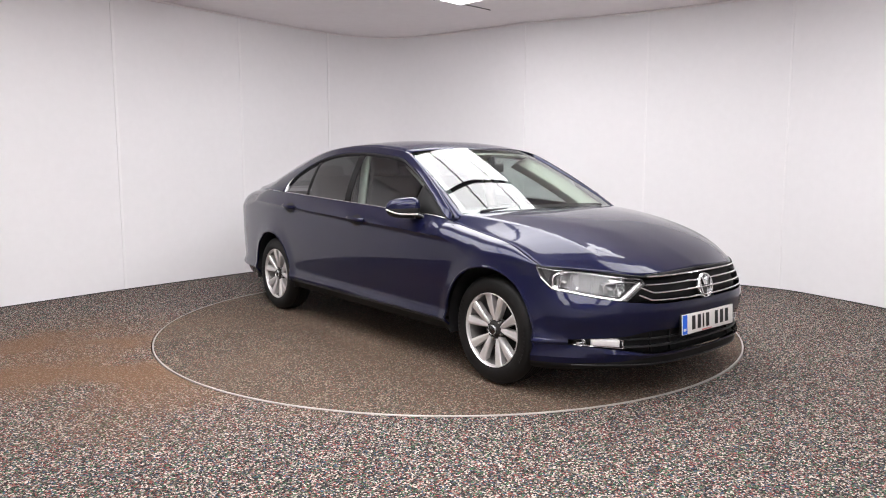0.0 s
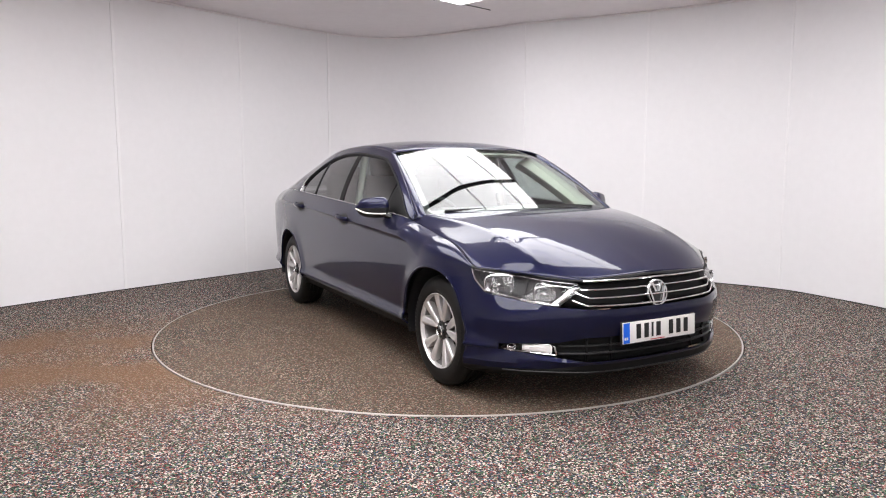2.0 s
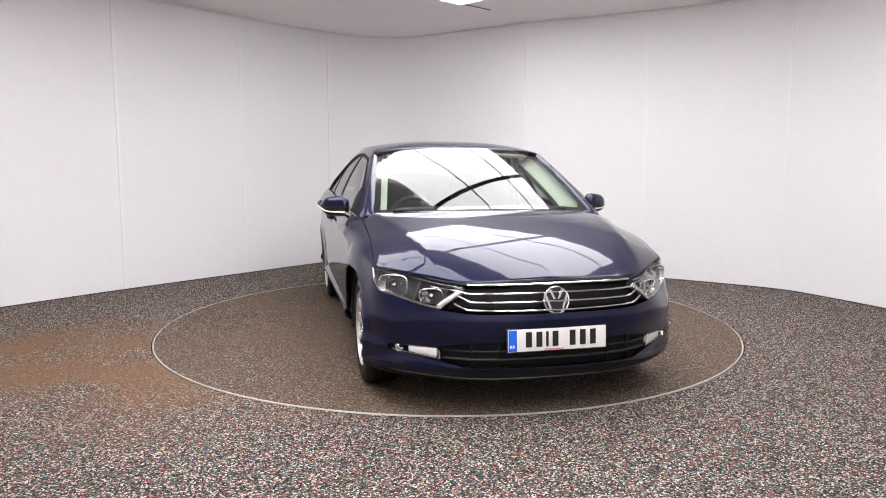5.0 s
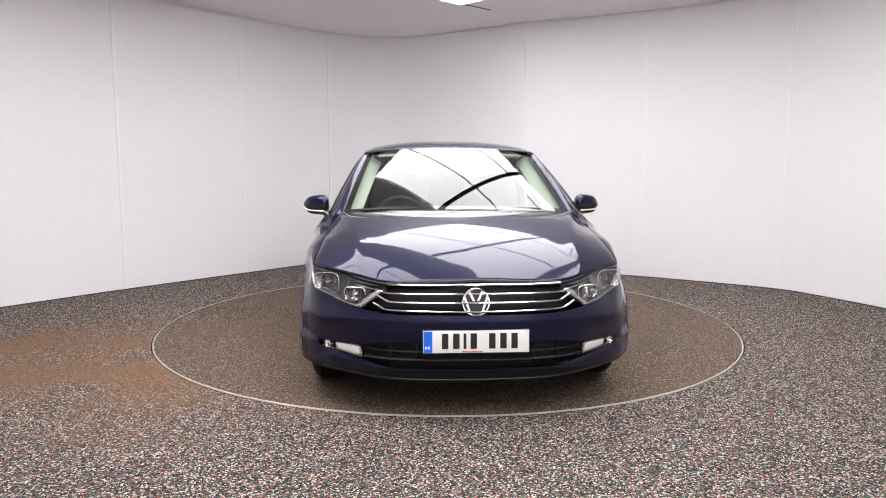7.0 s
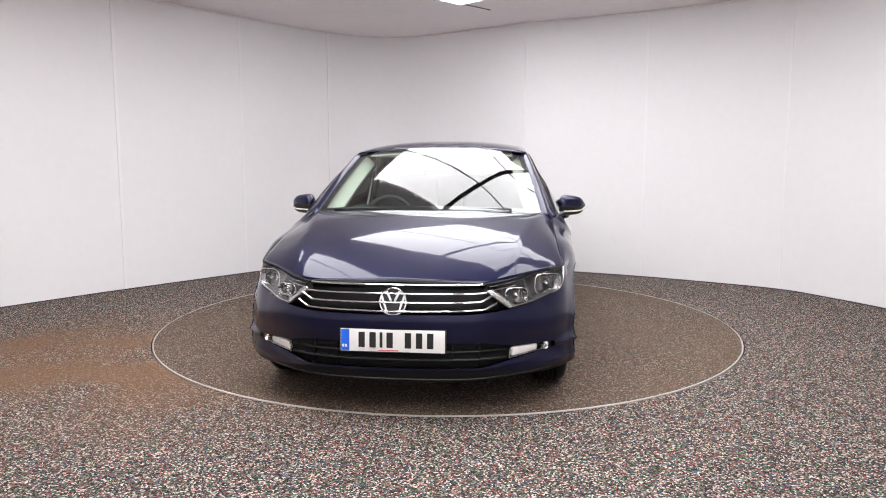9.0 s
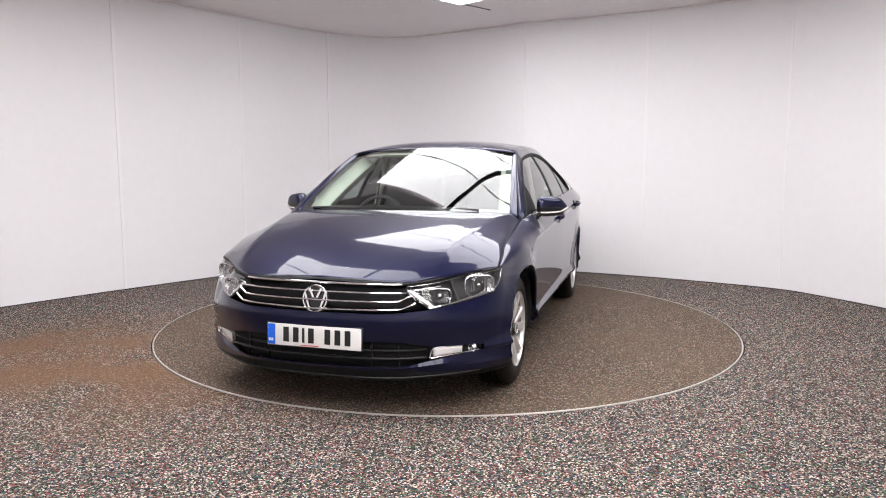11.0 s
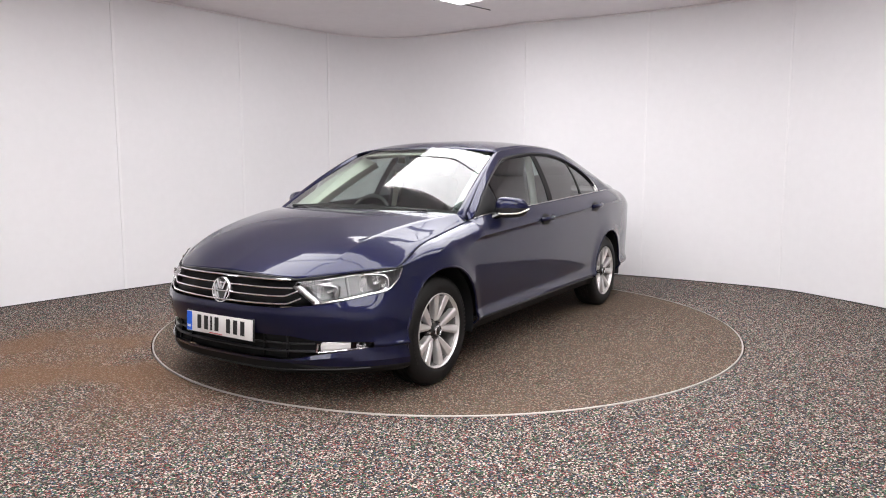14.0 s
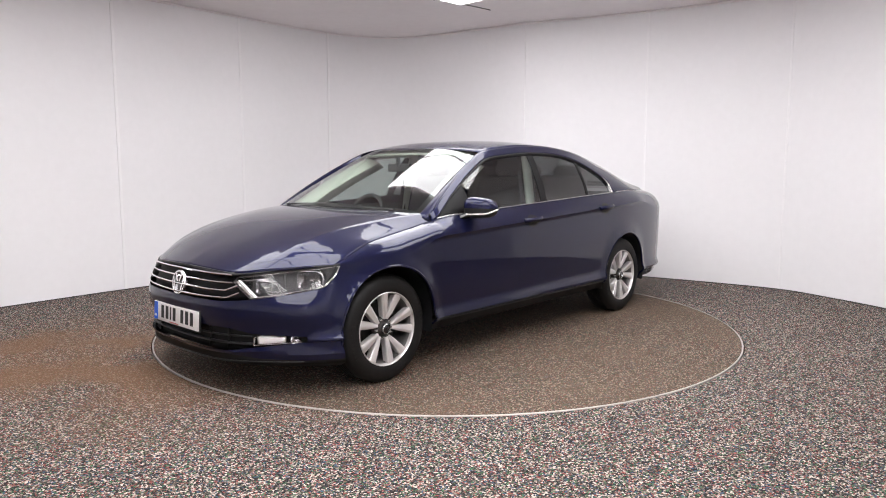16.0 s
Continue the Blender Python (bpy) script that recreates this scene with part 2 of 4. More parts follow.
# ---- the studio ----
CEIL = 2.96
WALL_PLAN = curve([(-5.0, -0.95), (-4.0, 0.46), (-3.31, 1.40), (-2.38, 2.55), (-1.62, 3.46), (-1.13, 3.79), (-0.70, 3.87), (-0.22, 3.70), (0.41, 3.30), (0.93, 2.94),
                   (1.6, 2.62), (2.2, 2.31), (2.84, 1.90), (3.41, 1.46), (3.66, 1.02), (3.89, 0.46), (4.2, -0.6), (4.3, -2.0), (3.9, -4.5), (2.6, -6.6), (0.0, -7.3),
                   (-2.8, -6.8), (-5.2, -4.4), (-5.6, -2.4), (-5.0, -0.95)], 260)


def build_room():
    n = len(WALL_PLAN)
    cx, cy = 0.0, -1.5
    ring = [Vector((x, y, 0)) for x, y in WALL_PLAN[:-1]]
    out = [Vector((cx + (p.x - cx) * 1.05, cy + (p.y - cy) * 1.05, 0)) for p in ring]
    # floor with a round hole for the turntable
    k = len(ring)
    hole = [Vector((2.258 * math.cos(a), 2.258 * math.sin(a), 0)) for a in (math.atan2(p.y, p.x) for p in ring)]
    hole = [h.normalized() * 2.258 for h in hole]
    ang = sorted(range(k), key=lambda i: math.atan2(out[i].y, out[i].x))
    P = []
    for t in (0.0, 0.25, 0.6, 1.0):
        P.append([hole[i].lerp(out[i], t) for i in ang] + [hole[ang[0]].lerp(out[ang[0]], t)])
    geo = grid(P)
    down = [p + Vector((0, 0, -0.12)) for p in P[0]]
    tagged(part("floor", join(geo, grid([P[0], down])), M["floor"], out=(0, 0, -5)), "speckled grey and brown rubber granule floor", "floor", kind="structure")
    pit = [[Vector((r * math.cos(a), r * math.sin(a), -0.12)) for a in np.linspace(0, 2 * math.pi, 97)] for r in (0.02, 2.3)]
    tagged(part("floor_pit", grid(pit), M["dark_line"], out=(0, 0, -5)), "dark pit under the turntable", "pit", kind="structure")
    # wall with thickness, in one curved sheet
    bot = ring + [ring[0]]
    ob = out + [out[0]]
    up = Vector((0, 0, CEIL))
    back = [p + (Vector((cx, cy, p.z)) - p).normalized() * -.02 for p in bot]
    rows = [back, [p + up for p in back], [p + up for p in ob], ob]
    wall = tagged(part("wall_curved", grid(rows), M["wall"], smooth=60), "white curved studio wall of smooth panels", "wall", kind="structure")

    def near(x, y):
        return min(range(k), key=lambda i: (ring[i].x - x) ** 2 + (ring[i].y - y) ** 2)
    seams = ((-3.30, 1.41, 0.03), (-2.38, 2.55, 0.03), (-1.53, 3.53, 0.03), (0.93, 2.94, 0.016), (2.22, 2.30, 0.020), (3.41, 1.46, 0.020), (-4.6, -0.4, 0.03), (4.2, -0.6, 0.03))
    cuts = sorted({near(x, y) for x, y, _ in seams} | {near(2.6, -6.6), near(-2.8, -6.8), near(0, -7.3), near(4.1, -3.5), near(4.08, -.15), near(-5.5, -3.2)})
    for a, b in zip(cuts, cuts[1:] + [cuts[0] + k]):
        seg = [ring[i % k] for i in range(a, b + 1)]
        bk = [p + (Vector((cx, cy, p.z)) - p).normalized() * -.018 for p in seg]
        pr = [bk, seg, [p + up * .5 for p in seg], [p + up * .999 for p in seg], [p + up * .999 for p in bk]]
        mid = seg[len(seg) // 2]
        # unseen panels on the right, greyed to dim what the doors reflect
        unseen = mid.y < -.2 and mid.x > 3.3
        part("wall_panel", grid(pr), M["dim_wall" if unseen else "wall"], wall, "unseen grey panel, added to dim reflections" if unseen else "", smooth=60)
    top = [p + up for p in ob]
    c = Vector((cx, cy, CEIL))
    cv = [p for p in top[:-1]] + [p + Vector((0, 0, 0.06)) for p in top[:-1]]
    nn = len(top) - 1
    cf = [tuple(range(nn)), tuple(range(2 * nn - 1, nn - 1, -1))]
    tagged(part("ceiling", (cv, cf), M["ceiling"]), "plain pinkish grey studio ceiling", "ceiling", kind="structure")
    # thin raised joints between the wall panels
    for x, y, wd in seams:
        i = near(x, y)
        d = (ring[(i + 1) % k] - ring[i - 1]).normalized()
        rot = Matrix.Translation(Vector((x, y, CEIL / 2))) @ Matrix.Rotation(math.atan2(d.y, d.x), 4, "Z")
        tagged(part("trim", moved(geo_of(box(0, 0, 0, wd, 0.012, CEIL - 0.004, 0.0015, 1)), rot), M["joint"]), "narrow white joint strip between wall panels", "trim", kind="structure")
    # shadow gap where the wall meets floor and ceiling
    inner = [p + (Vector((cx, cy, p.z)) - p).normalized() * 0.006 for p in bot]
    tagged(part("baseboard", tube([p + Vector((0, 0, 0.004)) for p in inner], 0.006, 6), M["dark_line"]), "thin dark joint along the wall foot", "baseboard", kind="structure")
    tagged(part("trim", tube([p + Vector((0, 0, CEIL - 0.012)) for p in inner], 0.011, 6), M["ceiling"]), "narrow bead along the ceiling edge", "trim", kind="structure")


# the light boxes: corner of the first, their two directions
BOX_C, BOX_U, BOX_V = Vector((0.125, 1.90, CEIL)), Vector((-0.715, -0.699, 0)), Vector((0.705, -0.709, 0))


def build_light_boxes():
    def at(u, v, z):
        return BOX_C + BOX_U * u + BOX_V * v + Vector((0, 0, z))

    def slab(u0, u1, v0, v1, z0, z1):
        a = [at(u0, v0, z0), at(u1, v0, z0), at(u1, v1, z0), at(u0, v1, z0)]
        b = [at(u0, v0, z1), at(u1, v0, z1), at(u1, v1, z1), at(u0, v1, z1)]
        return a + b, [(0, 1, 2, 3), (7, 6, 5, 4)] + [(i, (i + 1) % 4, (i + 1) % 4 + 4, i + 4) for i in range(4)]

    # first two match the car's reflections; the rest are unseen, added to fill light
    for u0, v0, lu, lv in ((0, 0, 1.84, 3.1), (2.75, 0, 1.84, 3.1), (2.75, 3.5, 1.84, 2.2), (0, 3.5, 1.84, .9), (5.2, 3.5, 1.3, 2.2), (3.4, 6.0, 1.4, 1.2)):
        root = empty("light_box", label="large white glowing ceiling light box with dark ribs, one of a partly added set", category="light box", group="ceiling light boxes")
        cuts = [0, lu * .2, lu * .6, lu]
        half = [0, 1.55, lv] if lv > 2.5 else [0, lv]
        for i in range(3):
            for k in range(len(half) - 1):
                part("diffuser", slab(u0 + cuts[i] + .006, u0 + cuts[i + 1] - .006, v0 + half[k] + .03, v0 + half[k + 1] - .03, -.030, -.004), M["light"], root, "glowing white diffuser")
        for u in cuts[1:-1]:
            part("rib", slab(u0 + u - .011, u0 + u + .011, v0, v0 + lv, -.036, -.004), M["beam"], root, "thin dark rib")
        for v in half[1:-1]:
            part("beam", slab(u0, u0 + lu, v0 + v - .034, v0 + v + .034, -.05, -.003), M["beam"], root, "dark middle beam")


def build_turntable():
    root = empty("turntable", label="round rubber topped car turntable with a steel rim, turning", category="turntable")
    P = [[Vector((r * math.cos(a), r * math.sin(a), z)) for a in np.linspace(0, 2 * math.pi, 145)] for r, z in ((0.01, 0.0), (0.8, 0.0), (1.6, 0.0), (2.237, 0.0), (2.237, -0.1), (0.01, -0.1))]
    part("deck", grid(P), M["disc"], root, "brown speckled rubber deck")
    R = [[Vector((r * math.cos(a), r * math.sin(a), z)) for a in np.linspace(0, 2 * math.pi, 145)] for r, z in ((2.240, -0.05), (2.2400, 0.003), (2.245, 0.0035), (2.249, 0.001), (2.248, -0.05))]
    part("rim", grid(R), M["ring"], root, "thin bright steel rim")
    return root


build_room()
build_light_boxes()
TURNTABLE = build_turntable()
tagged(part("ceiling_slot", tube([(0.13, 1.93, CEIL - 0.004), (0.30, 2.08, CEIL - 0.004), (0.47, 2.24, CEIL - 0.004)], 0.010, 6, flat=0.4), M["dark_line"]), "thin dark slot in the ceiling", "slot", kind="structure")

# ---- the car: x forward, y to its left, z up, origin under the middle of the wheelbase ----
HUB_X, HUB_Z, ARCH = 1.3955, 0.330, 0.362
PLAN = curve([(2.238, 0), (2.235, .15), (2.222, .30), (2.190, .43), (2.135, .54), (2.070, .64), (1.99, .742), (1.89, .842), (1.78, .905), (1.65, .932), (1.45, .942), (1.2, .938), (1.0, .933),
              (.5, .930), (0, .930), (-.5, .930), (-1.0, .930), (-1.4, .925), (-1.8, .895), (-2.1, .855), (-2.3, .79), (-2.42, .69), (-2.48, .55), (-2.51, .3), (-2.52, 0)], 900)
PLAN_S = np.concatenate([[0], np.cumsum(np.linalg.norm(np.diff(PLAN, axis=0), axis=1))])
S_END = PLAN_S[-1]


def profile(xs, ys):
    """A smooth curve through the points, as a function."""
    d = curve(list(zip(xs, ys)), 400)
    o = np.argsort(d[:, 0])
    return lambda x: float(np.interp(x, d[o, 0], d[o, 1]))


def s_of_y(y):
    return float(np.interp(y, PLAN[:300, 1], PLAN_S[:300]))


def s_of_x(x):
    return float(np.interp(-x, -PLAN[:, 0], PLAN_S))


def plan(s):
    p = np.array([np.interp(s, PLAN_S, PLAN[:, k]) for k in (0, 1)])
    q = np.array([np.interp(min(s + .02, S_END), PLAN_S, PLAN[:, k]) - np.interp(max(s - .02, 0), PLAN_S, PLAN[:, k]) for k in (0, 1)])
    q /= np.linalg.norm(q)
    n = np.array([-q[1], q[0]])
    n = -n if n @ (p - np.array([p[0] * .6, 0])) < 0 else n
    if s < .02:
        n = np.array([1.0, 0.0])
    return p, n


def z_crease(x):
    return 0.876 - 0.0457 * min(x, 1.25)


def z_belt(x):
    return 0.982 - 0.044 * x if x > -1.5 else 1.048 - .055 * ((-1.5 - x) / 1.0) ** 2


FRONT_Z = [.165, .185, .20, .218, .236, .262, .30, .39, .43, .50, .535, .60, .69, .76]
FRONT_D = [.11, .060, .034, .024, .026, .010, .024, .016, .004, .0, .008, .030, .068, .11]


front_inset = profile(FRONT_Z, FRONT_D)
side_inset = profile([0, .02, .045, .08, .135, .24, .42, .58, .74, .86, .955, 1], [.030, .010, .005, .015, .023, .021, .015, .011, .0095, .0095, .0100, .0])


def surf(s, z, off=0.0):
    """A point of the outer skin at plan length s and height z, lifted by off."""
    p, n = plan(s)
    x = float(p[0])
    zc, zb = z_crease(x), z_belt(x)
    front = front_inset(z)
    if z >= zc:
        side = .080 * (z - zc) / (zb - zc)
    elif z > .312:
        side = side_inset((z - .312) / (zc - .312))
    else:
        side = np.interp(z, [.165, .25, .305, .312], [.10, .070, .040, .030])
        side = side + (min(side, front * .8) - side) * smooth(1.35, 1.68, x)
    w = smooth(.55, .97, abs(n[1]))
    d = front * (1 - w) + side * w + .062 * smooth(1.25, 1.75, x) * smooth(2.12, 1.95, x) * smooth(.42, .76, z)
    for hx in (HUB_X, -HUB_X):
        d -= .013 * w * smooth(ARCH + .075, ARCH, math.hypot(x - hx, z - HUB_Z))
    q = p - n * (d - off)
    return Vector((q[0], max(q[1], 0.0) if s > 0 else 0.0, z))


def lamp_top(s):
    return np.interp(s, [0, s_of_y(.47), s_of_x(1.735)], [.688, .668, .724])


# upper edge of the wings: the bonnet's shut line, from the nose to the windscreen
EDGE_AT = [0, s_of_y(.25), s_of_y(.45), s_of_y(.60), s_of_x(1.86), s_of_x(1.74), s_of_x(1.5), s_of_x(1.3), s_of_x(1.1), s_of_x(.96)]
EDGE_P = []
for edge_s in EDGE_AT[:6]:
    edge_c, edge_n = surf(edge_s, lamp_top(edge_s)), plan(edge_s)[1]
    EDGE_P.append((edge_c.x - .010 * edge_n[0], edge_c.y - .010 * edge_n[1], edge_c.z + .009))
EDGE_P = np.array(EDGE_P + [(1.5, .824, .816), (1.3, .818, .855), (1.1, .812, .888), (.96, .812, .918)])
EDGE_F = [profile(EDGE_AT, EDGE_P[:, k]) for k in range(3)]


def top_edge(s):
    p, n = plan(s)
    if p[0] > .96:
        return Vector([f(s) for f in EDGE_F])
    e = surf(s, z_belt(p[0]))
    if p[0] < -1.5:
        k = smooth(1.5, 2.3, -p[0])
        e = Vector((e.x + .06 * k, e.y * (1 - .085 * k), e.z + .010 * k))
    return Vector(EDGE_P[-1]).lerp(e, smooth(0, .12, .96 - p[0])) if p[0] > .84 else e


def lamp_bottom(s):
    return np.interp(s, [0, s_of_y(.40), s_of_y(.50), s_of_y(.57), s_of_y(.70), s_of_x(1.84), s_of_x(1.77), s_of_x(1.735)], [.532, .534, .541, .547, .565, .606, .660, .716])


def intake_top(s):
    return np.interp(s, [0, s_of_y(.45), s_of_y(.58), s_of_y(.80)], [.392, .388, .362, .350])


def intake_bottom(s):
    return np.interp(s, [0, s_of_y(.45), s_of_y(.58), s_of_y(.80)], [.262, .264, .286, .318])


def blade_foot(s):
    return np.interp(s, [0, s_of_y(.42), s_of_y(.60), s_of_y(.80)], [.246, .245, .226, .220])


S_LAMP, S_FOG = s_of_x(1.735), s_of_y(.815)
GAPS = [.955, -.12, -1.145]


def body_rows(s):
    """Heights of the skin's rows at plan length s, from the sill to the crease."""
    p, n = plan(s)
    x = float(p[0])
    if s <= S_LAMP:
        ib, it, lb, lt = intake_bottom(s), intake_top(s), lamp_bottom(s), lamp_top(s)
        marks = [(.165, 2), (.188, 2), (.205, 2), (blade_foot(s), 3), (ib, 5), (it, 8), (lb, 6), (lt, 0)]
    else:
        zc = z_crease(x) - .10 * smooth(.95, 1.35, x) - .10 * smooth(1.6, 2.2, -x)
        g = smooth(S_LAMP, S_LAMP + .35, s)
        f = lambda a, b: a + (b - a) * g
        ib, it = intake_bottom(S_LAMP), intake_top(S_LAMP)
        marks = [(f(.165, .246), 2), (f(.188, .266), 2), (f(.205, .300), 2), (f(blade_foot(S_LAMP), .312), 3), (f(ib, .36), 5), (f(it, .46), 8), (f(.716, zc - .05), 6), (f(.724, zc), 0)]
    out = []
    for (a, k), (b, _) in zip(marks, marks[1:]):
        out += [a + (b - a) * j / k for j in range(k)]
    return out + [marks[-1][0]]


ROW_IB, ROW_IT, ROW_LB, ROW_LT = 9, 14, 22, 28
UPPER = 8


def body_column(s):
    zs = body_rows(s)
    col = [surf(s, z) for z in zs]
    c, e = col[-1], top_edge(s)
    x = c.x
    k = (1 - smooth(.75, 1.0, x) * smooth(2.2, 1.9, x)) * (1 - .85 * smooth(1.5, 2.1, -x))
    m = Vector((c.x * .86 + e.x * .14, c.y * .86 + e.y * .14, c.z + .86 * (e.z - c.z)))
    m = m.lerp((c + e) / 2 + Vector((0, .012, 0)), k)
    for j in range(1, UPPER + 1):
        t = j / UPPER
        col.append(c * (1 - t) ** 2 + m * (2 * t * (1 - t)) + e * t * t)
    return col


def flip(geo, sg):
    return ([Vector((p[0], p[1] * sg, p[2])) for p in geo[0]], [tuple(reversed(q)) for q in geo[1]] if sg < 0 else geo[1])


def build_body(car):
    stops = sorted({*np.arange(0, s_of_x(1.0), .018), *np.arange(s_of_x(1.0), s_of_x(-1.9), .03), *np.arange(s_of_x(-1.9), S_END, .05), S_END, S_LAMP, S_FOG, s_of_y(.57), s_of_y(.47)}
                   | {s_of_x(g + d) for g in GAPS for d in (-.0016, .0016)})
    ss = [stops[0]]
    for s in stops[1:]:
        if s - ss[-1] > .0025:
            ss.append(s)
    cols = [body_column(s) for s in ss]
    gap_i = set()
    for i in range(len(ss) - 1):
        mx = (plan(ss[i])[0][0] + plan(ss[i + 1])[0][0]) / 2
        if any(abs(mx - g) < .0013 for g in GAPS):
            gap_i.add(i)
    nr = len(cols[0])
    # wheel arches
    def inside(p, r=ARCH):
        return any(math.hypot(p.x - hx, p.z - HUB_Z) < r for hx in (HUB_X, -HUB_X)) and p.y > .6
    flag = [[inside(p) for p in c] for c in cols]
    keepf, part_of = {}, {}
    for i in range(len(ss) - 1):
        for j in range(nr - 1):
            q = [(i, j), (i + 1, j), (i + 1, j + 1), (i, j + 1)]
            ok = not all(flag[a][b] for a, b in q)
            s, x, z = (ss[i] + ss[i + 1]) / 2, (cols[i][j].x + cols[i + 1][j].x) / 2, (cols[i][j].z + cols[i][j + 1].z) / 2
            kind = None
            if s < S_LAMP and ROW_LB <= j < ROW_LT:
                ok = False
            if s < S_FOG and ROW_IB <= j < ROW_IT:
                ok = False
            if x > 1.40 and (s < S_LAMP or j < ROW_LB - 1):
                kind = "front_bumper"
                if j < 6:
                    kind = "splitter"
            elif x > GAPS[0]:
                kind = "front_wing"
            elif x < -2.12:
                kind = "rear_bumper" if z < .78 else "rear_wing"
            elif x < GAPS[2]:
                kind = "rear_wing"
            elif x > GAPS[1]:
                kind = "front_door"
            else:
                kind = "rear_door"
            if kind in ("front_door", "rear_door", "rear_wing", "front_wing") and j < 6 and -1.2 < x < 1.2:
                kind = "sill"
            if s < S_LAMP and j >= ROW_LT:
                kind = "bonnet_lip"
            if i in gap_i and kind != "sill":
                ok = False
            if ok:
                part_of.setdefault(kind, set()).add((i, j))
    # pull cut vertices to the arch circle
    for i, c in enumerate(cols):
        for j, p in enumerate(c):
            if flag[i][j]:
                hx = HUB_X if p.x > 0 else -HUB_X
                d = Vector((p.x - hx, 0, p.z - HUB_Z))
                if d.length > .2:
                    d = d.normalized() * ARCH
                    c[j] = Vector((hx + d.x, p.y, HUB_Z + d.z))
    body = {}
    for sg in (1, -1):
        for kind, fs in part_of.items():
            geo = flip(grid(cols, lambda i, j: (i, j) in fs), sg)
            m = M["paint"]
            lb = ""
            if kind in ("sill", "splitter"):
                m, lb = M["grille_black"], "black plastic lower edge"
            if kind == "bonnet_lip":
                m, lb = M["grille_black"], "black edge under the bonnet"
            if kind in ("front_bumper", "splitter", "bonnet_lip", "rear_bumper"):
                if sg < 0:
                    continue
                v, f = join(geo, flip(geo, -1))
                bm = bmesh.new()
                vs = [bm.verts.new(p) for p in v]
                for q in f:
                    bm.faces.new([vs[k] for k in q])
                bmesh.ops.remove_doubles(bm, verts=bm.verts[:], dist=.0008)
                bm.verts.index_update()
                geo = geo_of(bm)
            body[kind, sg] = part(kind, geo, m, car, lb, smooth=22, thick=.004, out=(0, 0, .6))
            body[kind, sg].modifiers[0].use_rim = False
        # dark inner shell behind the panel gaps
        inner = [[surf(s, z, -.03) for z in (.33, .45, .7, .9)] for s in np.linspace(.0, S_END, 90)]
        kp = lambda i, j: -2.2 < inner[i][j].x < 1.08 and (abs(inner[i][j].x + HUB_X) > .42 or j == 2) and inner[i][j].y > .5
        part("inner_shell", flip(grid(inner, kp), sg), M["black"], car, "", out=(0, 0, .6))
        for hx, nm in ((HUB_X, "front"), (-HUB_X, "rear")):
            prof = []
            for a in np.linspace(-.25, math.pi + .25, 40):
                row = []
                for k in range(6):
                    y = .50 + (.425 - (.012 if k == 5 else 0)) * k / 5
                    row.append(Vector((hx + (ARCH + .004) * math.cos(a), min(y, .89), HUB_Z + (ARCH + .004) * math.sin(a))))
                prof.append(row)
            back = [[Vector((hx + r * math.cos(a), .50, HUB_Z + r * math.sin(a))) for a in np.linspace(-.25, math.pi + .25, 40)] for r in (.02, ARCH + .004)]
            part("wheel_arch_liner", flip(join(grid(prof), grid(back)), sg), M["black"], car)
            lip = []
            for a in np.linspace(-.10, math.pi + .10, 48):
                x, z = hx + ARCH * math.cos(a), HUB_Z + ARCH * math.sin(a)
                pt = surf(s_of_x(x), z)
                lip.append(Vector((x, pt.y - .004, z)))
            part("arch_lip", flip(tube(lip, .008, 6), sg), M["paint"], body["front_wing" if hx > 0 else "rear_wing", sg])
    # underside
    under = [[Vector((x, y * w, min(.27, .20 + .25 * max(0, 1.6 - abs(x))))) for y in (-1, 0, 1)] for x, w in ((-2.3, .6), (-1.8, .70), (-1.72, .48), (-1.08, .48), (-1.0, .78), (0, .78), (1.0, .78), (1.08, .48), (1.72, .48), (1.8, .60), (2.08, .40))]
    part("underbody", grid(under), M["black"], car, thick=.02)
    return body


# roof profile along the middle, and the fall of the bonnet at its rear
BONNET_SLOPE = .01
mid_z = profile([-2.52, -2.3, -1.95, -1.7, -1.3, -.9, -.5, -.2, .1, .30, .37], [1.000, 1.046, 1.092, 1.214, 1.358, 1.434, 1.460, 1.460, 1.440, 1.406, 1.390])


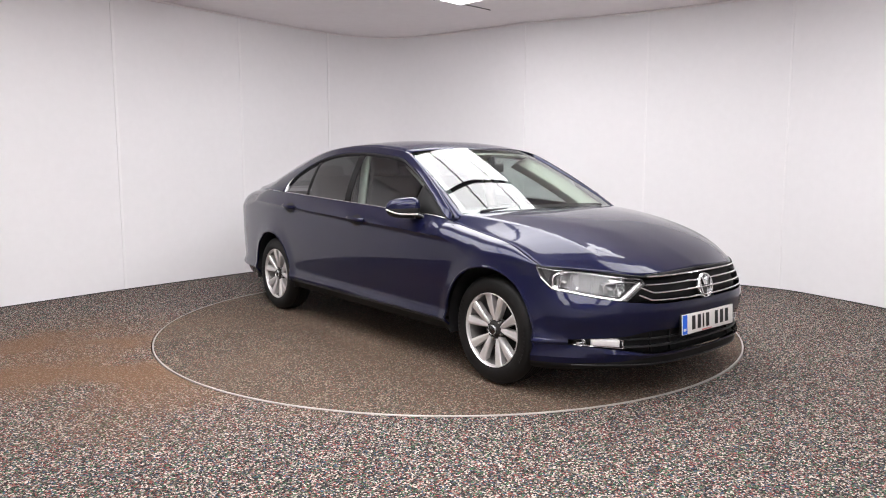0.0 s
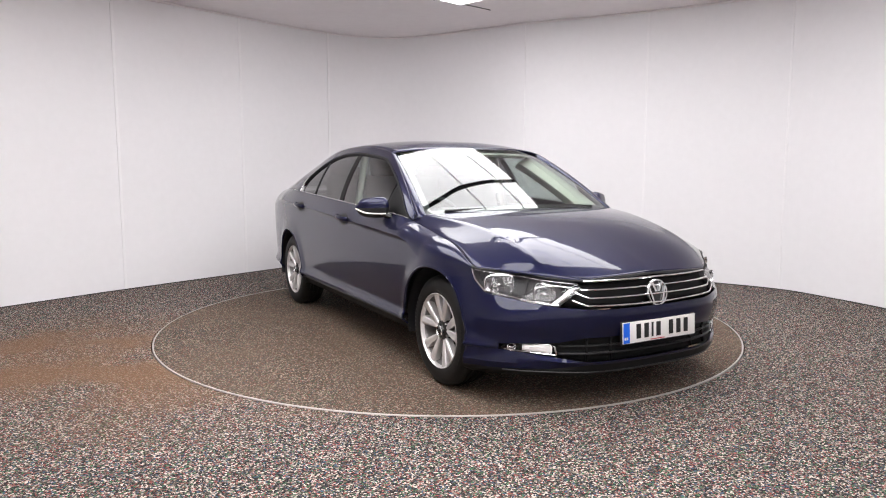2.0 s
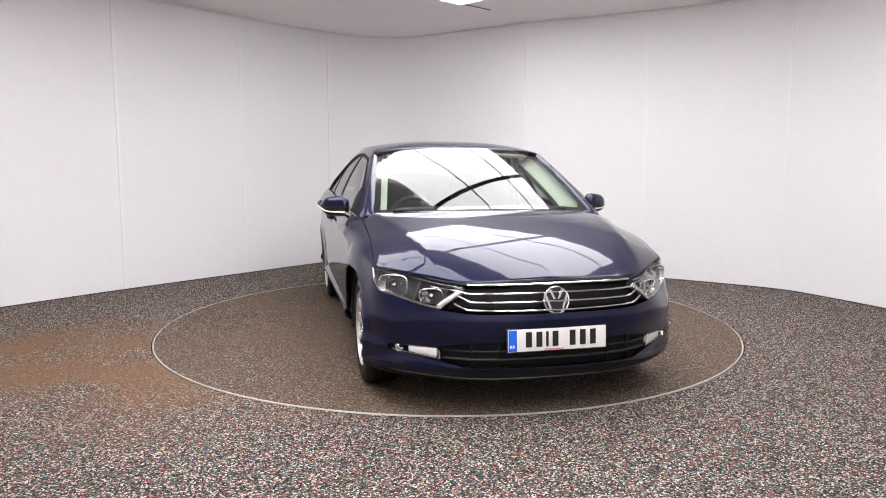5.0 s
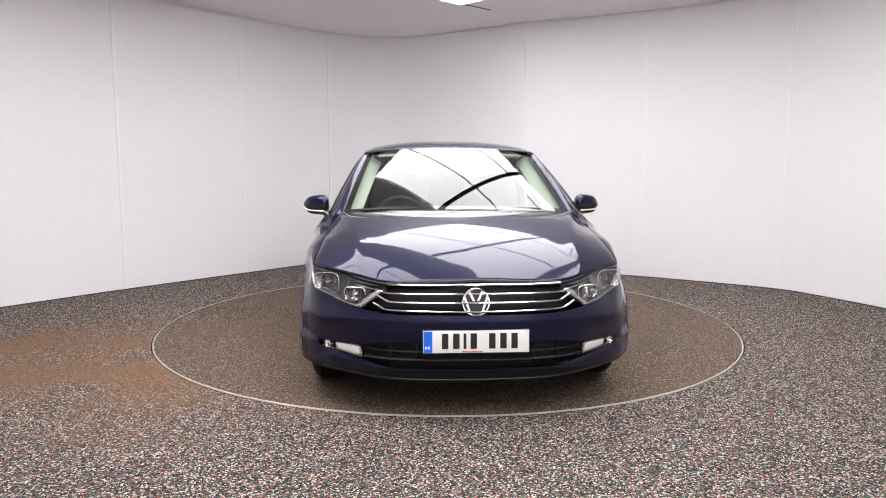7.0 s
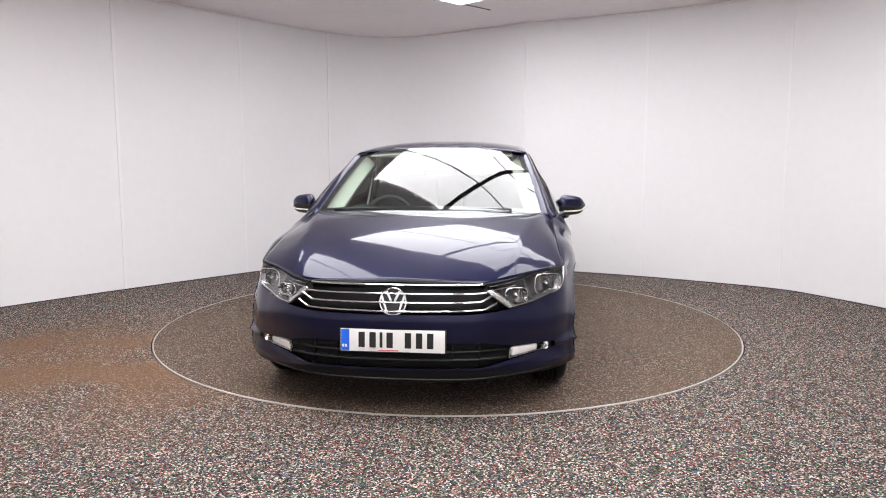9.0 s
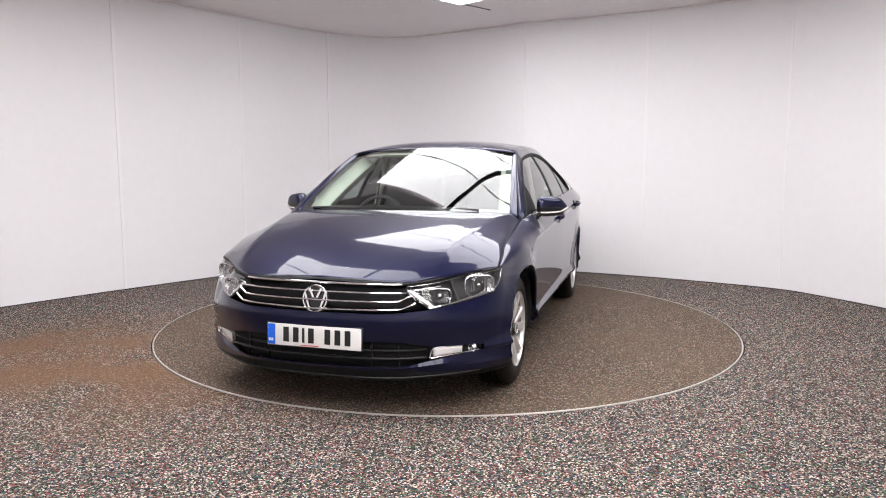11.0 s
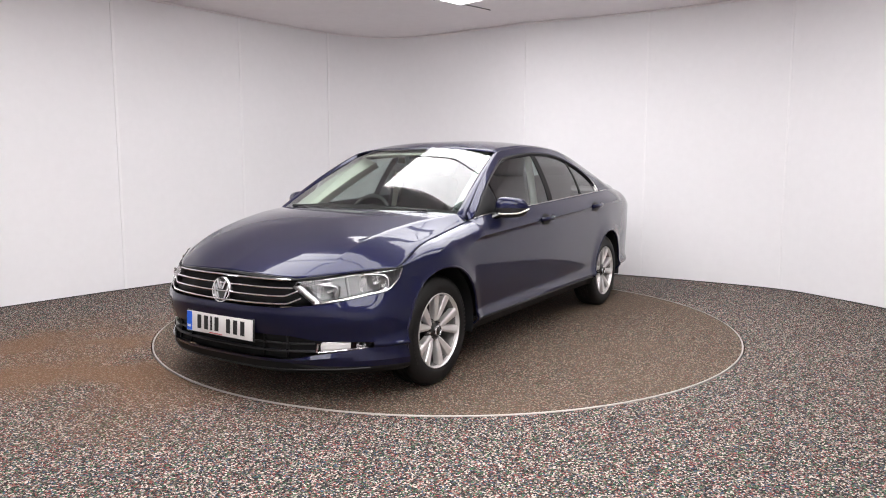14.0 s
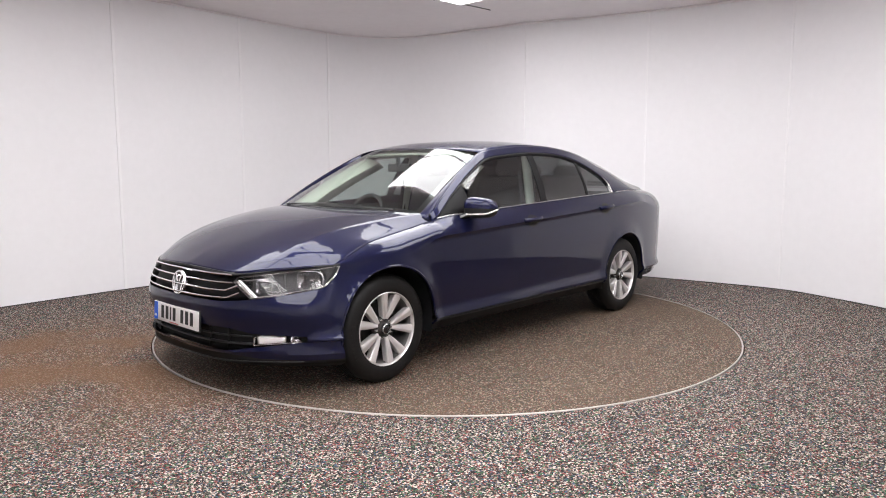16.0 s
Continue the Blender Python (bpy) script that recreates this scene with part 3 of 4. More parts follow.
def build_bonnet(car):
    """Bonnet between the shut lines: a gently falling middle, a sharp crease on each side and a flank down to the wing."""
    nu, nf, nv = 26, 9, 56
    front = curve([tuple(top_edge(e)) for e in np.linspace(0, S_LAMP, 24)], 200)
    side = curve([tuple(top_edge(e)) for e in np.linspace(EDGE_AT[-1], S_LAMP, 24)], nv)
    back = curve([(1.08, 0), (1.065, .3), (1.025, .6), tuple(side[0][:2])], 200)
    x0, x1 = 1.08, float(front[0][0])
    run = x1 - x0
    z0, z1 = .979, float(front[0][2])
    fall = 2 * (z0 - z1) / run - BONNET_SLOPE
    at = lambda c, u, k: float(np.interp(u, np.linspace(0, 1, len(c)), c[:, k]))
    crease_y = profile([.9, 1.05, 1.26, 1.52, 1.75, 1.92, 2.06, 2.2], [.755, .738, .694, .636, .600, .578, .555, .53])
    crease_z = profile([.9, 1.05, 1.26, 1.52, 1.75, 1.92, 2.06, 2.2], [.966, .956, .937, .898, .846, .791, .730, .67])

    def spot(u, v, i):
        xy = []
        for k in (0, 1):
            c = (x0 + run * v, 0.0)[k]
            corners = (1 - u) * (1 - v) * back[0, k] + u * (1 - v) * back[-1, k] + (1 - u) * v * front[0, k] + u * v * front[-1, k]
            xy.append((1 - v) * at(back, u, k) + v * at(front, u, k) + (1 - u) * c + u * side[i, k] - corners)
        return xy

    def across(u, cut, zm, zc, zs):
        if u <= cut:
            return zm + (zc - zm) * (u / cut) ** 2.6
        q = (u - cut) / (1 - cut)
        return zc + (zs - zc) * (q * .93 + .07 * q * q)

    def crease(v, i):
        cut = min(np.linspace(.4, .97, 115), key=lambda u: abs(spot(u, v, i)[1] - crease_y(spot(u, v, i)[0])))
        return float(cut), crease_z(spot(cut, v, i)[0])
    rows = [crease(i / (nv - 1), i) for i in range(nv)]
    cuts = np.convolve(np.pad([r[0] for r in rows], 3, mode="edge"), np.ones(7) / 7, "valid")
    P = []
    for i in range(nv):
        v, uc = i / (nv - 1), float(cuts[i])
        zm = z0 - BONNET_SLOPE * run * v - (fall - BONNET_SLOPE) * run * v * v / 2
        row = []
        for u in [uc * k / nu for k in range(nu)] + [uc + (1 - uc) * k / nf for k in range(nf + 1)]:
            x, y = spot(u, v, i)
            z = across(u, uc, zm, rows[i][1], side[i, 2])
            z += (at(front, u, 2) - across(u, float(cuts[-1]), z1, rows[-1][1], side[-1, 2])) * v ** 7
            row.append(Vector((x, y, z - .001)))
        P.append(row)
    full = [[Vector((p.x, -p.y, p.z)) for p in reversed(r[1:])] + r for r in P]
    return part("bonnet", grid(full), M["paint"], car, smooth=30, thick=.006, out=(1.5, 0, 0))


RAIL_X = [-2.5, -2.2, -1.9, -1.7, -1.5, -1.3, -1.0, -.7, -.3, 0, .15, .285, .5, .7, .9, 1.0]
RAIL_Y = [.60, .700, .722, .710, .675, .640, .612, .605, .608, .618, .627, .640, .688, .735, .785, .80]
RAIL_Z = [1.020, 1.052, 1.078, 1.126, 1.206, 1.282, 1.366, 1.404, 1.412, 1.392, 1.376, 1.348, 1.243, 1.128, .995, .925]
RAIL = curve(list(zip(RAIL_X, RAIL_Y, RAIL_Z)), 300)


def rail(x):
    p = Vector((x, float(np.interp(x, RAIL[:, 0], RAIL[:, 1])), float(np.interp(x, RAIL[:, 0], RAIL[:, 2]))))
    if x < -1.85:
        # the lid's edge runs into the top of the rear wing
        p = p.lerp(belt(x) + Vector((.012, -.022, .010)), smooth(1.85, 2.2, -x))
    return p


def belt(x):
    return top_edge(s_of_x(x))


def side_pt(x, w, off=0.0):
    """The glasshouse side: w from the belt (0) to the roof rail (1)."""
    a, b = belt(x), rail(x)
    b.z = max(b.z, a.z + .004)
    p = a.lerp(b, w)
    p.y += .022 * 4 * w * (1 - w) * smooth(0, .2, b.z - a.z) + off
    return p


DLO_END = -1.228


def glass_top(x):
    return float(np.interp(x, [-1.228, -1.21, -1.16, -1.07, -.95, -.8, -.6, -.3, .3, .55, .75, .86, .90], [.30, .39, .53, .67, .765, .83, .87, .88, .875, .85, .77, .55, .1]))


def build_glasshouse(car, body):
    xs = sorted({*np.linspace(DLO_END, .90, 76), -.312, -.236, -.905, -.878, .60, .575})
    panes = [("front_door_glass", -.236, .575, "side"), ("rear_door_glass", -.878, -.312, "tint"), ("rear_quarter_glass", DLO_END + .008, -.905, "tint"), ("mirror_corner", .60, .895, "black"), ("quarter_bar", -.907, -.876, "gloss"),
             ("b_pillar_cover", -.312, -.236, "gloss")]
    for sg in (1, -1):
        # frame above and the roof pillar behind the glass
        allx = sorted({*np.linspace(-2.36, DLO_END, 34), *xs, .95})
        P = []
        for x in allx:
            wt = glass_top(x) if DLO_END <= x <= .90 else .02
            P.append([side_pt(x, wt + (1 - wt) * k / 6) for k in range(7)])
        part("roof_side", flip(grid(P), sg), M["paint"], car, smooth=45, thick=.004, out=(0, 0, .9))
        fr = []
        for x in xs:
            wt = glass_top(x)
            fr.append([side_pt(x, wt - .001, .001), side_pt(x, wt - .03, .003), side_pt(x, wt - .065, -.012)])
        part("window_frame", flip(grid(fr), sg), M["grille_black"], car, "black window surround", out=(0, 0, .9))
        for nm, x0, x1, mk in panes:
            px = np.linspace(x0, x1, 22)
            slope = .075
            Q = []
            for x in px:
                col = []
                for k in range(9):
                    w = (glass_top(x) - .03) * k / 8
                    col.append(side_pt(x + (slope * (.5 - w) * smooth(DLO_END, -1.0, x) if nm != "mirror_corner" and x < .5 else 0), w, -.008 if mk in ("gloss", "black") else -.012))
                Q.append(col)
            g = part(nm, flip(grid(Q), sg), M["grille_black" if mk in ("gloss", "black") else mk], car, {"tint": "dark tinted glass", "side": "clear door glass", "gloss": "black cover strip", "black": "black mirror corner cover"}[mk], thick=.006 if mk in ("gloss", "black") else .0, out=(0, 0, .9))
        bt = [side_pt(x, 0, .006) + Vector((0, 0, .004)) for x in np.linspace(DLO_END, .90, 60)]
        part("belt_trim", flip(tube(bt, .0028, 6, flat=1.2), sg), M["satin"], car, "thin bright belt trim")
        rt = [side_pt(x, glass_top(x) * k, .005) for x, k in ((DLO_END, 0), (DLO_END - .002, .5), (DLO_END, 1.0), (DLO_END + .03, 1.0))]
        part("quarter_trim", flip(tube(rt, .005, 6), sg), M["satin"], car, "bright trim at the quarter window")
        ft = [side_pt(x, glass_top(x) - .02, .004) for x in np.linspace(DLO_END + .012, .88, 70)]
        part("window_trim", flip(tube(ft, .003, 5), sg), M["grille_black"], car)
    # windscreen
    bot = curve([(.985, .745, .955), (1.06, .5, .972), (1.105, .25, .981), (1.12, 0, .984), (1.105, -.25, .981), (1.06, -.5, .972), (.985, -.745, .955)], 33)
    top = curve([(.275, .612, 1.342), (.335, .4, 1.376), (.362, .2, 1.388), (.370, 0, 1.391), (.362, -.2, 1.388), (.335, -.4, 1.376), (.275, -.612, 1.342)], 33)
    P = []
    for k in range(21):
        t = k / 20
        P.append([Vector(bot[i]).lerp(Vector(top[i]), t) + Vector((.5, 0, .86)) * (.016 * 4 * t * (1 - t)) for i in range(33)])
    part("windscreen", grid(P), M["glass"], car, "clear raked windscreen reflecting the light box", out=(0, 0, .5))
    # black border band of the windscreen
    B = [[P[k][i] - Vector((0, 0, .004)) for i in range(33)] for k in range(21)]
    part("windscreen_band", grid(B, lambda k, i: k < 1 or i < 1 or i > 30), M["gloss"], car, "black screen border", out=(0, 0, .5))
    # windscreen pillars, from the screen edge to the roof rail
    for sg in (1, -1):
        A = []
        for k in range(21):
            p = Vector(P[k][0])
            q = rail(p.x - .02)
            q = Vector((p.x - .02, max(q.y, p.y + .018), q.z if q.z < p.z + .03 else p.z + .03))
            m = (p + q) / 2 + Vector((.003, .005, .006))
            A.append([p - Vector((0, .006, 0)), p + Vector((.001, 0, .004)), m, q])
        A.insert(0, [Vector((1.012, .740, .934)), Vector((1.006, .766, .935)), Vector((.990, .796, .931)), Vector((.966, .820, .925))])
        part("windscreen_pillar", flip(grid(A), sg), M["paint"], car, smooth=60, thick=.004, out=(0, 0, .9))
        L = [[Vector((p[0].x - .03, p[0].y - .02, p[0].z - .02)), Vector((p[0].x - .10, p[0].y - .085, p[0].z - .055)), Vector((p[0].x - .17, p[0].y - .06, p[0].z - .09))] for p in A[2:]]
        part("pillar_lining", flip(grid(L), sg), M["lining"], car, "pale inner pillar lining", thick=.01, out=(0, 0, .8))
    # roof, rear screen and boot lid between the rails
    R = []
    xs = [x for x in np.linspace(-2.36, .275, 60)]
    for x in xs:
        r = rail(x)
        row = []
        for k in range(25):
            t = -1 + 2 * k / 24
            zz = mid_z(x)
            xx = x + (r.x - x) * abs(t) ** 3 + (.095 * (1 - t * t) if x > 0 else 0) * smooth(0, .275, x)
            zt = r.z + (max(mid_z(xx), r.z + .004) - r.z) * (1 - abs(t) ** 2.6)
            row.append(Vector((xx, r.y * t, zt - .008 * smooth(.1, .27, x) * (1 - abs(t) ** 4))))
        R.append(row)
    mid = lambda i: (xs[i] + xs[i + 1]) / 2
    part("roof", grid(R, lambda i, j: mid(i) > -1.02), M["paint"], car, smooth=60, thick=.005, out=(0, 0, .5))
    part("rear_screen", grid(R, lambda i, j: -1.86 < mid(i) <= -1.02 and 3 < j < 20), M["side"], car, "dark tinted rear screen", out=(0, 0, .5))
    for lo_, hi_ in ((-1, 4), (19, 30)):
        part("rear_pillar", grid(R, lambda i, j: -1.86 < mid(i) <= -1.02 and lo_ < j < hi_), M["paint"], car, thick=.004, out=(0, 0, .5))
    part("boot_lid", grid(R, lambda i, j: mid(i) <= -1.86), M["paint"], car, thick=.005, out=(0, 0, .5))
    # cowl and wipers at the foot of the screen
    cw = [[Vector(p) + Vector((dx, 0, dz)) for p in bot] for dx, dz in ((-.03, -.004), (.0, -.02), (.02, -.04), (.03, -.07))]
    part("cowl", grid(cw), M["black"], car, "black scuttle panel", out=(1, 0, 0))
    for y0, y1 in ((.55, -.08), (-.12, -.62)):
        arm = [Vector((1.085 - .10 * (y / .75) ** 2, y, .987 - .022 * (y / .75) ** 2 + .004)) for y in np.linspace(y0, y1, 14)]
        part("wiper", tube(arm, .008, 6), M["black"], car)
    # headlining
    H = [[p - Vector((.0, 0, .045)) for p in row[2:-2]] for row in R if row[12].x > -1.2]
    part("headlining", grid(H), M["lining"], car, "pale roof lining", thick=.01)


def band(s0, s1, zlo, zhi, off, n=24, m=4):
    """A strip of the skin between two height curves, lifted by off; s may be negative for the other side."""
    P = []
    for s in np.linspace(s0, s1, n):
        a, b = zlo(abs(s)), zhi(abs(s))
        col = []
        for k in range(m + 1):
            p = surf(abs(s), a + (b - a) * k / m, off)
            col.append(Vector((p.x, p.y * (1 if s >= 0 else -1), p.z)))
        P.append(col)
    return grid(P)


def skin_bar(pts, r, off, flat=1.0, n=6):
    """A bar that follows the skin through (s, z) points."""
    path = []
    for s, z in pts:
        p = surf(abs(s), z, off)
        path.append(Vector((p.x, p.y * (1 if s >= 0 else -1), p.z)))
    return tube(path, r, n, flat=flat)


def build_front(car):
    sy = s_of_y
    # grille recess with four bright bars
    gr = part("grille", band(-sy(.56), sy(.56), lamp_bottom, lamp_top, -.035, 50, 4), M["grille_black"], car, "black grille recess with chrome bars", thick=.01, out=(0, 0, .6))
    for k, (za, zb, ye) in enumerate(((.548, .556, .515), (.590, .592, .50), (.632, .632, .472), (.674, .672, .458))):
        pts = []
        for t in np.linspace(-1, 1, 61):
            s = sy(ye) * t
            z = za + (.026 * max(0, (abs(t) - .86) / .14) if k < 2 else 0) + (zb - za) * abs(t)
            pts.append((s, z))
        part("chrome_bar", skin_bar(pts, .0052, .002, 1.0, 8), M["chrome"], gr, "chrome grille bar")
    # top lip under the bonnet
    part("grille_lip", skin_bar([(s, .690 - .018 * (abs(s) / sy(.5)) ** 2) for s in np.linspace(-sy(.5), sy(.5), 50)], .006, -.012, 1.0, 8), M["black"], gr)
    # lower intake
    it = part("lower_intake", band(-S_FOG, S_FOG, intake_bottom, intake_top, -.026, 60, 4), M["grille_black"], car, "black lower air intake", thick=.01, out=(0, 0, .6))
    for z, h, o in ((.298, .009, -.002), (.338, .006, -.012)):
        part("intake_slat", band(-sy(.57), sy(.57), lambda s, z=z: z, lambda s, z=z, h=h: z + h, o, 50, 2), M["black"], it, thick=.02, out=(0, 0, .6))
    for y in (-.43, -.29, .29, .43):
        part("intake_rib", band(sy(abs(y)) * (1 if y > 0 else -1), (sy(abs(y)) + .012) * (1 if y > 0 else -1), lambda s: .268, lambda s: .38, -.016, 4, 2), M["grille_black"], it, thick=.012, out=(0, 0, .6))
    part("lip_edge", skin_bar([(s, .204 + .006 * (abs(s) / sy(.7)) ** 2) for s in np.linspace(-sy(.8), sy(.8), 60)], .004, .002, 1.0, 6), M["black"], it)
    # number plate: white with a blue band and plain bars in place of its characters
    w, h = .52, .111
    pm = Matrix.Translation((2.237, 0, .404)) @ Matrix.Rotation(radians(90), 4, "Z") @ Matrix.Rotation(radians(-3), 4, "X")
    pl = part("number_plate", moved(geo_of(box(0, 0, 0, w, .006, h, .003, 2)), pm), M["plate"], car, "white number plate with a blue band and black bars")
    part("plate_surround", moved(geo_of(box(0, .008, 0, w + .012, .010, h + .010, .003, 1)), pm), M["black"], pl)
    part("blue_band", moved(geo_of(box(-w / 2 + .024, -.0035, 0, .042, .002, h - .006)), pm), M["plate_blue"], pl, "blue plate band")
    for dx in (-.008, .006):
        part("band_mark", moved(geo_of(box(-w / 2 + .022 + dx, -.005, -.028, .010, .001, .014)), pm), M["plate"], pl)
    x = -.175
    for i in range(7):
        if i == 4:
            x += .036
        wd = .018 if i == 2 else .044
        part("plate_bar", moved(geo_of(box(x + wd / 2, -.0045, .003, wd * .72 if wd > .02 else .014, .002, .076, .0008, 1)), pm), M["plate_ink"], pl, "plain black bar")
        x += wd + .011 if wd > .02 else .030
    part("maker_mark", moved(geo_of(box(-.02, -.0042, -.0485, .10, .0012, .005)), pm), M["red_ink"], pl, "small red bar")
    # round badge: ring with plain slanted strokes
    bm_ = Matrix.Translation((2.203, 0, .592)) @ Matrix.Rotation(radians(-90), 4, "Z") @ Matrix.Rotation(radians(9), 4, "X")
    bd = part("badge", moved(lathe([(.0, .004), (.062, .004), (.066, -.012), (.0, -.012)], 40), bm_), M["gloss"], car, "round chrome badge with plain slanted strokes")
    part("badge_ring", moved(lathe([(.060, .003), (.062, .012), (.068, .013), (.072, .006), (.072, -.006)], 48), bm_), M["chrome"], bd)
    for sx in (1, -1):
        for poly in ([(.004, .006), (.016, .006), (.040, .054), (.028, .058)], [(.022, -.058), (.034, -.050), (.060, .018), (.052, .032)]):
            part("badge_stroke", moved(prism([(a * sx, b) for a, b in poly], .008, Matrix.Translation((0, .004, 0))), bm_), M["chrome"], bd)


def build_lamps(car):
    sy = s_of_y
    s_tip, s_low, s_out = sy(.472), sy(.575), S_LAMP
    for sg in (1, -1):
        lo = lambda s: float(np.interp(s, [s_tip, s_low, sy(.70), s_of_x(1.84), s_of_x(1.77), s_out], [.634, .549, .566, .607, .661, .716]))
        hi = lambda s: float(np.interp(s, [s_tip, s_tip + .02, s_out], [.638, .664, .722]))
        hd = part("headlight", flip(band(s_tip, s_out, lo, hi, -.055, 40, 6), sg), M["housing"], car, "headlight with clear lens and chrome edge", thick=.01, out=(0, 0, .6))
        walls = []
        loop = [(s, lo(s)) for s in np.linspace(s_tip, s_out, 40)] + [(s, hi(s)) for s in np.linspace(s_out, s_tip, 40)]
        walls = [[surf(s, z, o) for o in (-.004, -.058)] for s, z in loop + loop[:1]]
        part("lamp_bowl", flip(grid(walls), sg), M["housing"], hd)
        part("lens", flip(band(s_tip, s_out, lo, hi, .001, 40, 6), sg), M["lens"], hd, "clear lens", out=(0, 0, .6))
        # chrome edge: along the foot, up to the outer corner and round the inner point
        edge = [(s, lo(s) + .006) for s in np.linspace(s_low, s_out - .004, 40)]
        part("chrome_edge", flip(skin_bar(edge, .0042, -.004), sg), M["chrome"], hd)
        ed2 = [(s, hi(s) - .006) for s in np.linspace(s_tip + .03, s_out - .005, 40)]
        part("chrome_edge", flip(skin_bar(ed2, .0012, -.008), sg), M["satin"], hd)
        # wide bright strip at the inner end
        P = []
        for t in np.linspace(0, 1, 12):
            a, z = s_tip + .004 + (s_low - s_tip) * t, .640 + (.553 - .640) * t
            P.append([surf(a + .002, z, -.005), surf(a + .038, z + .008, -.010)])
        part("running_strip", flip(grid(P), sg), M["satin"], hd, "satin running-light strip", thick=.006, out=(0, 0, .6))
        st = [(s, .634 + (s - s_tip) * .10) for s in np.linspace(s_tip + .03, s_tip + .20, 14)]
        part("chrome_edge", flip(skin_bar(st, .0025, -.02), sg), M["chrome"], hd)
        # two reflector units
        for s, z, r, rz, lab in ((sy(.575) + .070, .608, .056, .036, "dipped"), (s_out - .195, .640, .074, .052, "main")):
            c, n = surf(s, z, -.022), plan(s)[1]
            ang = math.atan2(n[1], n[0])
            m = Matrix.Translation((c.x - .0, c.y, c.z)) @ Matrix.Rotation(ang * .55 - math.pi / 2, 4, "Z") @ Matrix.Diagonal((1, 1, rz / r, 1))
            un = part("reflector", flip(moved(squared(lathe([(.014, -.05), (r * .6, -.035), (r * .92, -.005), (r, .012), (r * 1.06, .010), (r * 1.06, -.03)], 32)), m), sg), M["reflector"], hd, "chrome lamp reflector")
            part("bulb_cap", flip(moved(lathe([(.0, .004), (.010, .0), (.015, -.02), (.013, -.05)], 16), m), sg), M["satin"], un)
            for k in (-3, -2, 2, 3):
                part("reflector_fin", flip(moved(geo_of(box(k * .014, -.012, .0, .002, .03, r * 1.2)), m), sg), M["chrome"], un)
        div = [(s_of_y(.70) + .03, .572), (s_of_y(.70) + .02, .62), (s_of_y(.70) + .01, .672)]
        part("lamp_divider", flip(skin_bar(div, .008, -.035), sg), M["housing"], hd)
        # fog lamp with a white insert
        f0, f1 = sy(.585), S_FOG - .01
        fl = lambda s: float(np.interp(s, [f0, f1], [.297, .322]))
        fh = lambda s: float(np.interp(s, [f0, f0 + .03, f1], [.338, .352, .354]))
        fg = part("fog_light", flip(band(f0, f1, fl, fh, -.03, 16, 3), sg), M["black"], car, "fog lamp with a chrome edged white insert", thick=.02, out=(0, 0, .6))
        mid = f0 + (f1 - f0) * .60
        part("insert", flip(band(f0 + .016, mid, lambda s: fl(s) + .005, lambda s: fh(s) - .006, -.006, 14, 3), sg), M["lamp_white"], fg, "pale lamp insert", thick=.02, out=(0, 0, .6))
        part("fog_trim", flip(skin_bar([(s, fl(s)) for s in np.linspace(f0 - .005, f1 - .02, 24)], .0026, -.005), sg), M["chrome"], fg)
        part("fog_trim", flip(skin_bar([(s, fh(s)) for s in np.linspace(f0 + .004, f1 - .02, 24)], .0014, -.005), sg), M["satin"], fg)
        part("fog_trim", flip(skin_bar([(f0 - .005 + .006 * t, .297 + .046 * t) for t in np.linspace(0, 1, 6)], .0045, -.002), sg), M["chrome"], fg)
        c, n = surf(mid + .055, .335, -.008), plan(mid + .055)[1]
        m = Matrix.Translation(c) @ Matrix.Rotation(math.atan2(n[1], n[0]) - math.pi / 2, 4, "Z")
        un = part("fog_reflector", flip(moved(lathe([(.0, -.02), (.012, -.018), (.021, -.004), (.024, .004), (.025, -.02)], 20), m), sg), M["reflector"], fg)
        part("fog_lens", flip(band(mid + .006, f1, fl, fh, -.002, 8, 2), sg), M["lens"], fg, out=(0, 0, .6))
        # tail lamp wrapped round the rear corner
        tl = band(s_of_x(-2.44), s_of_x(-2.44) + .30, lambda s: .80, lambda s: .90, .003, 14, 3)
        part("tail_light", flip(tl, sg), M["tail"], car, "red tail lamp", thick=.01, out=(0, 0, .6))


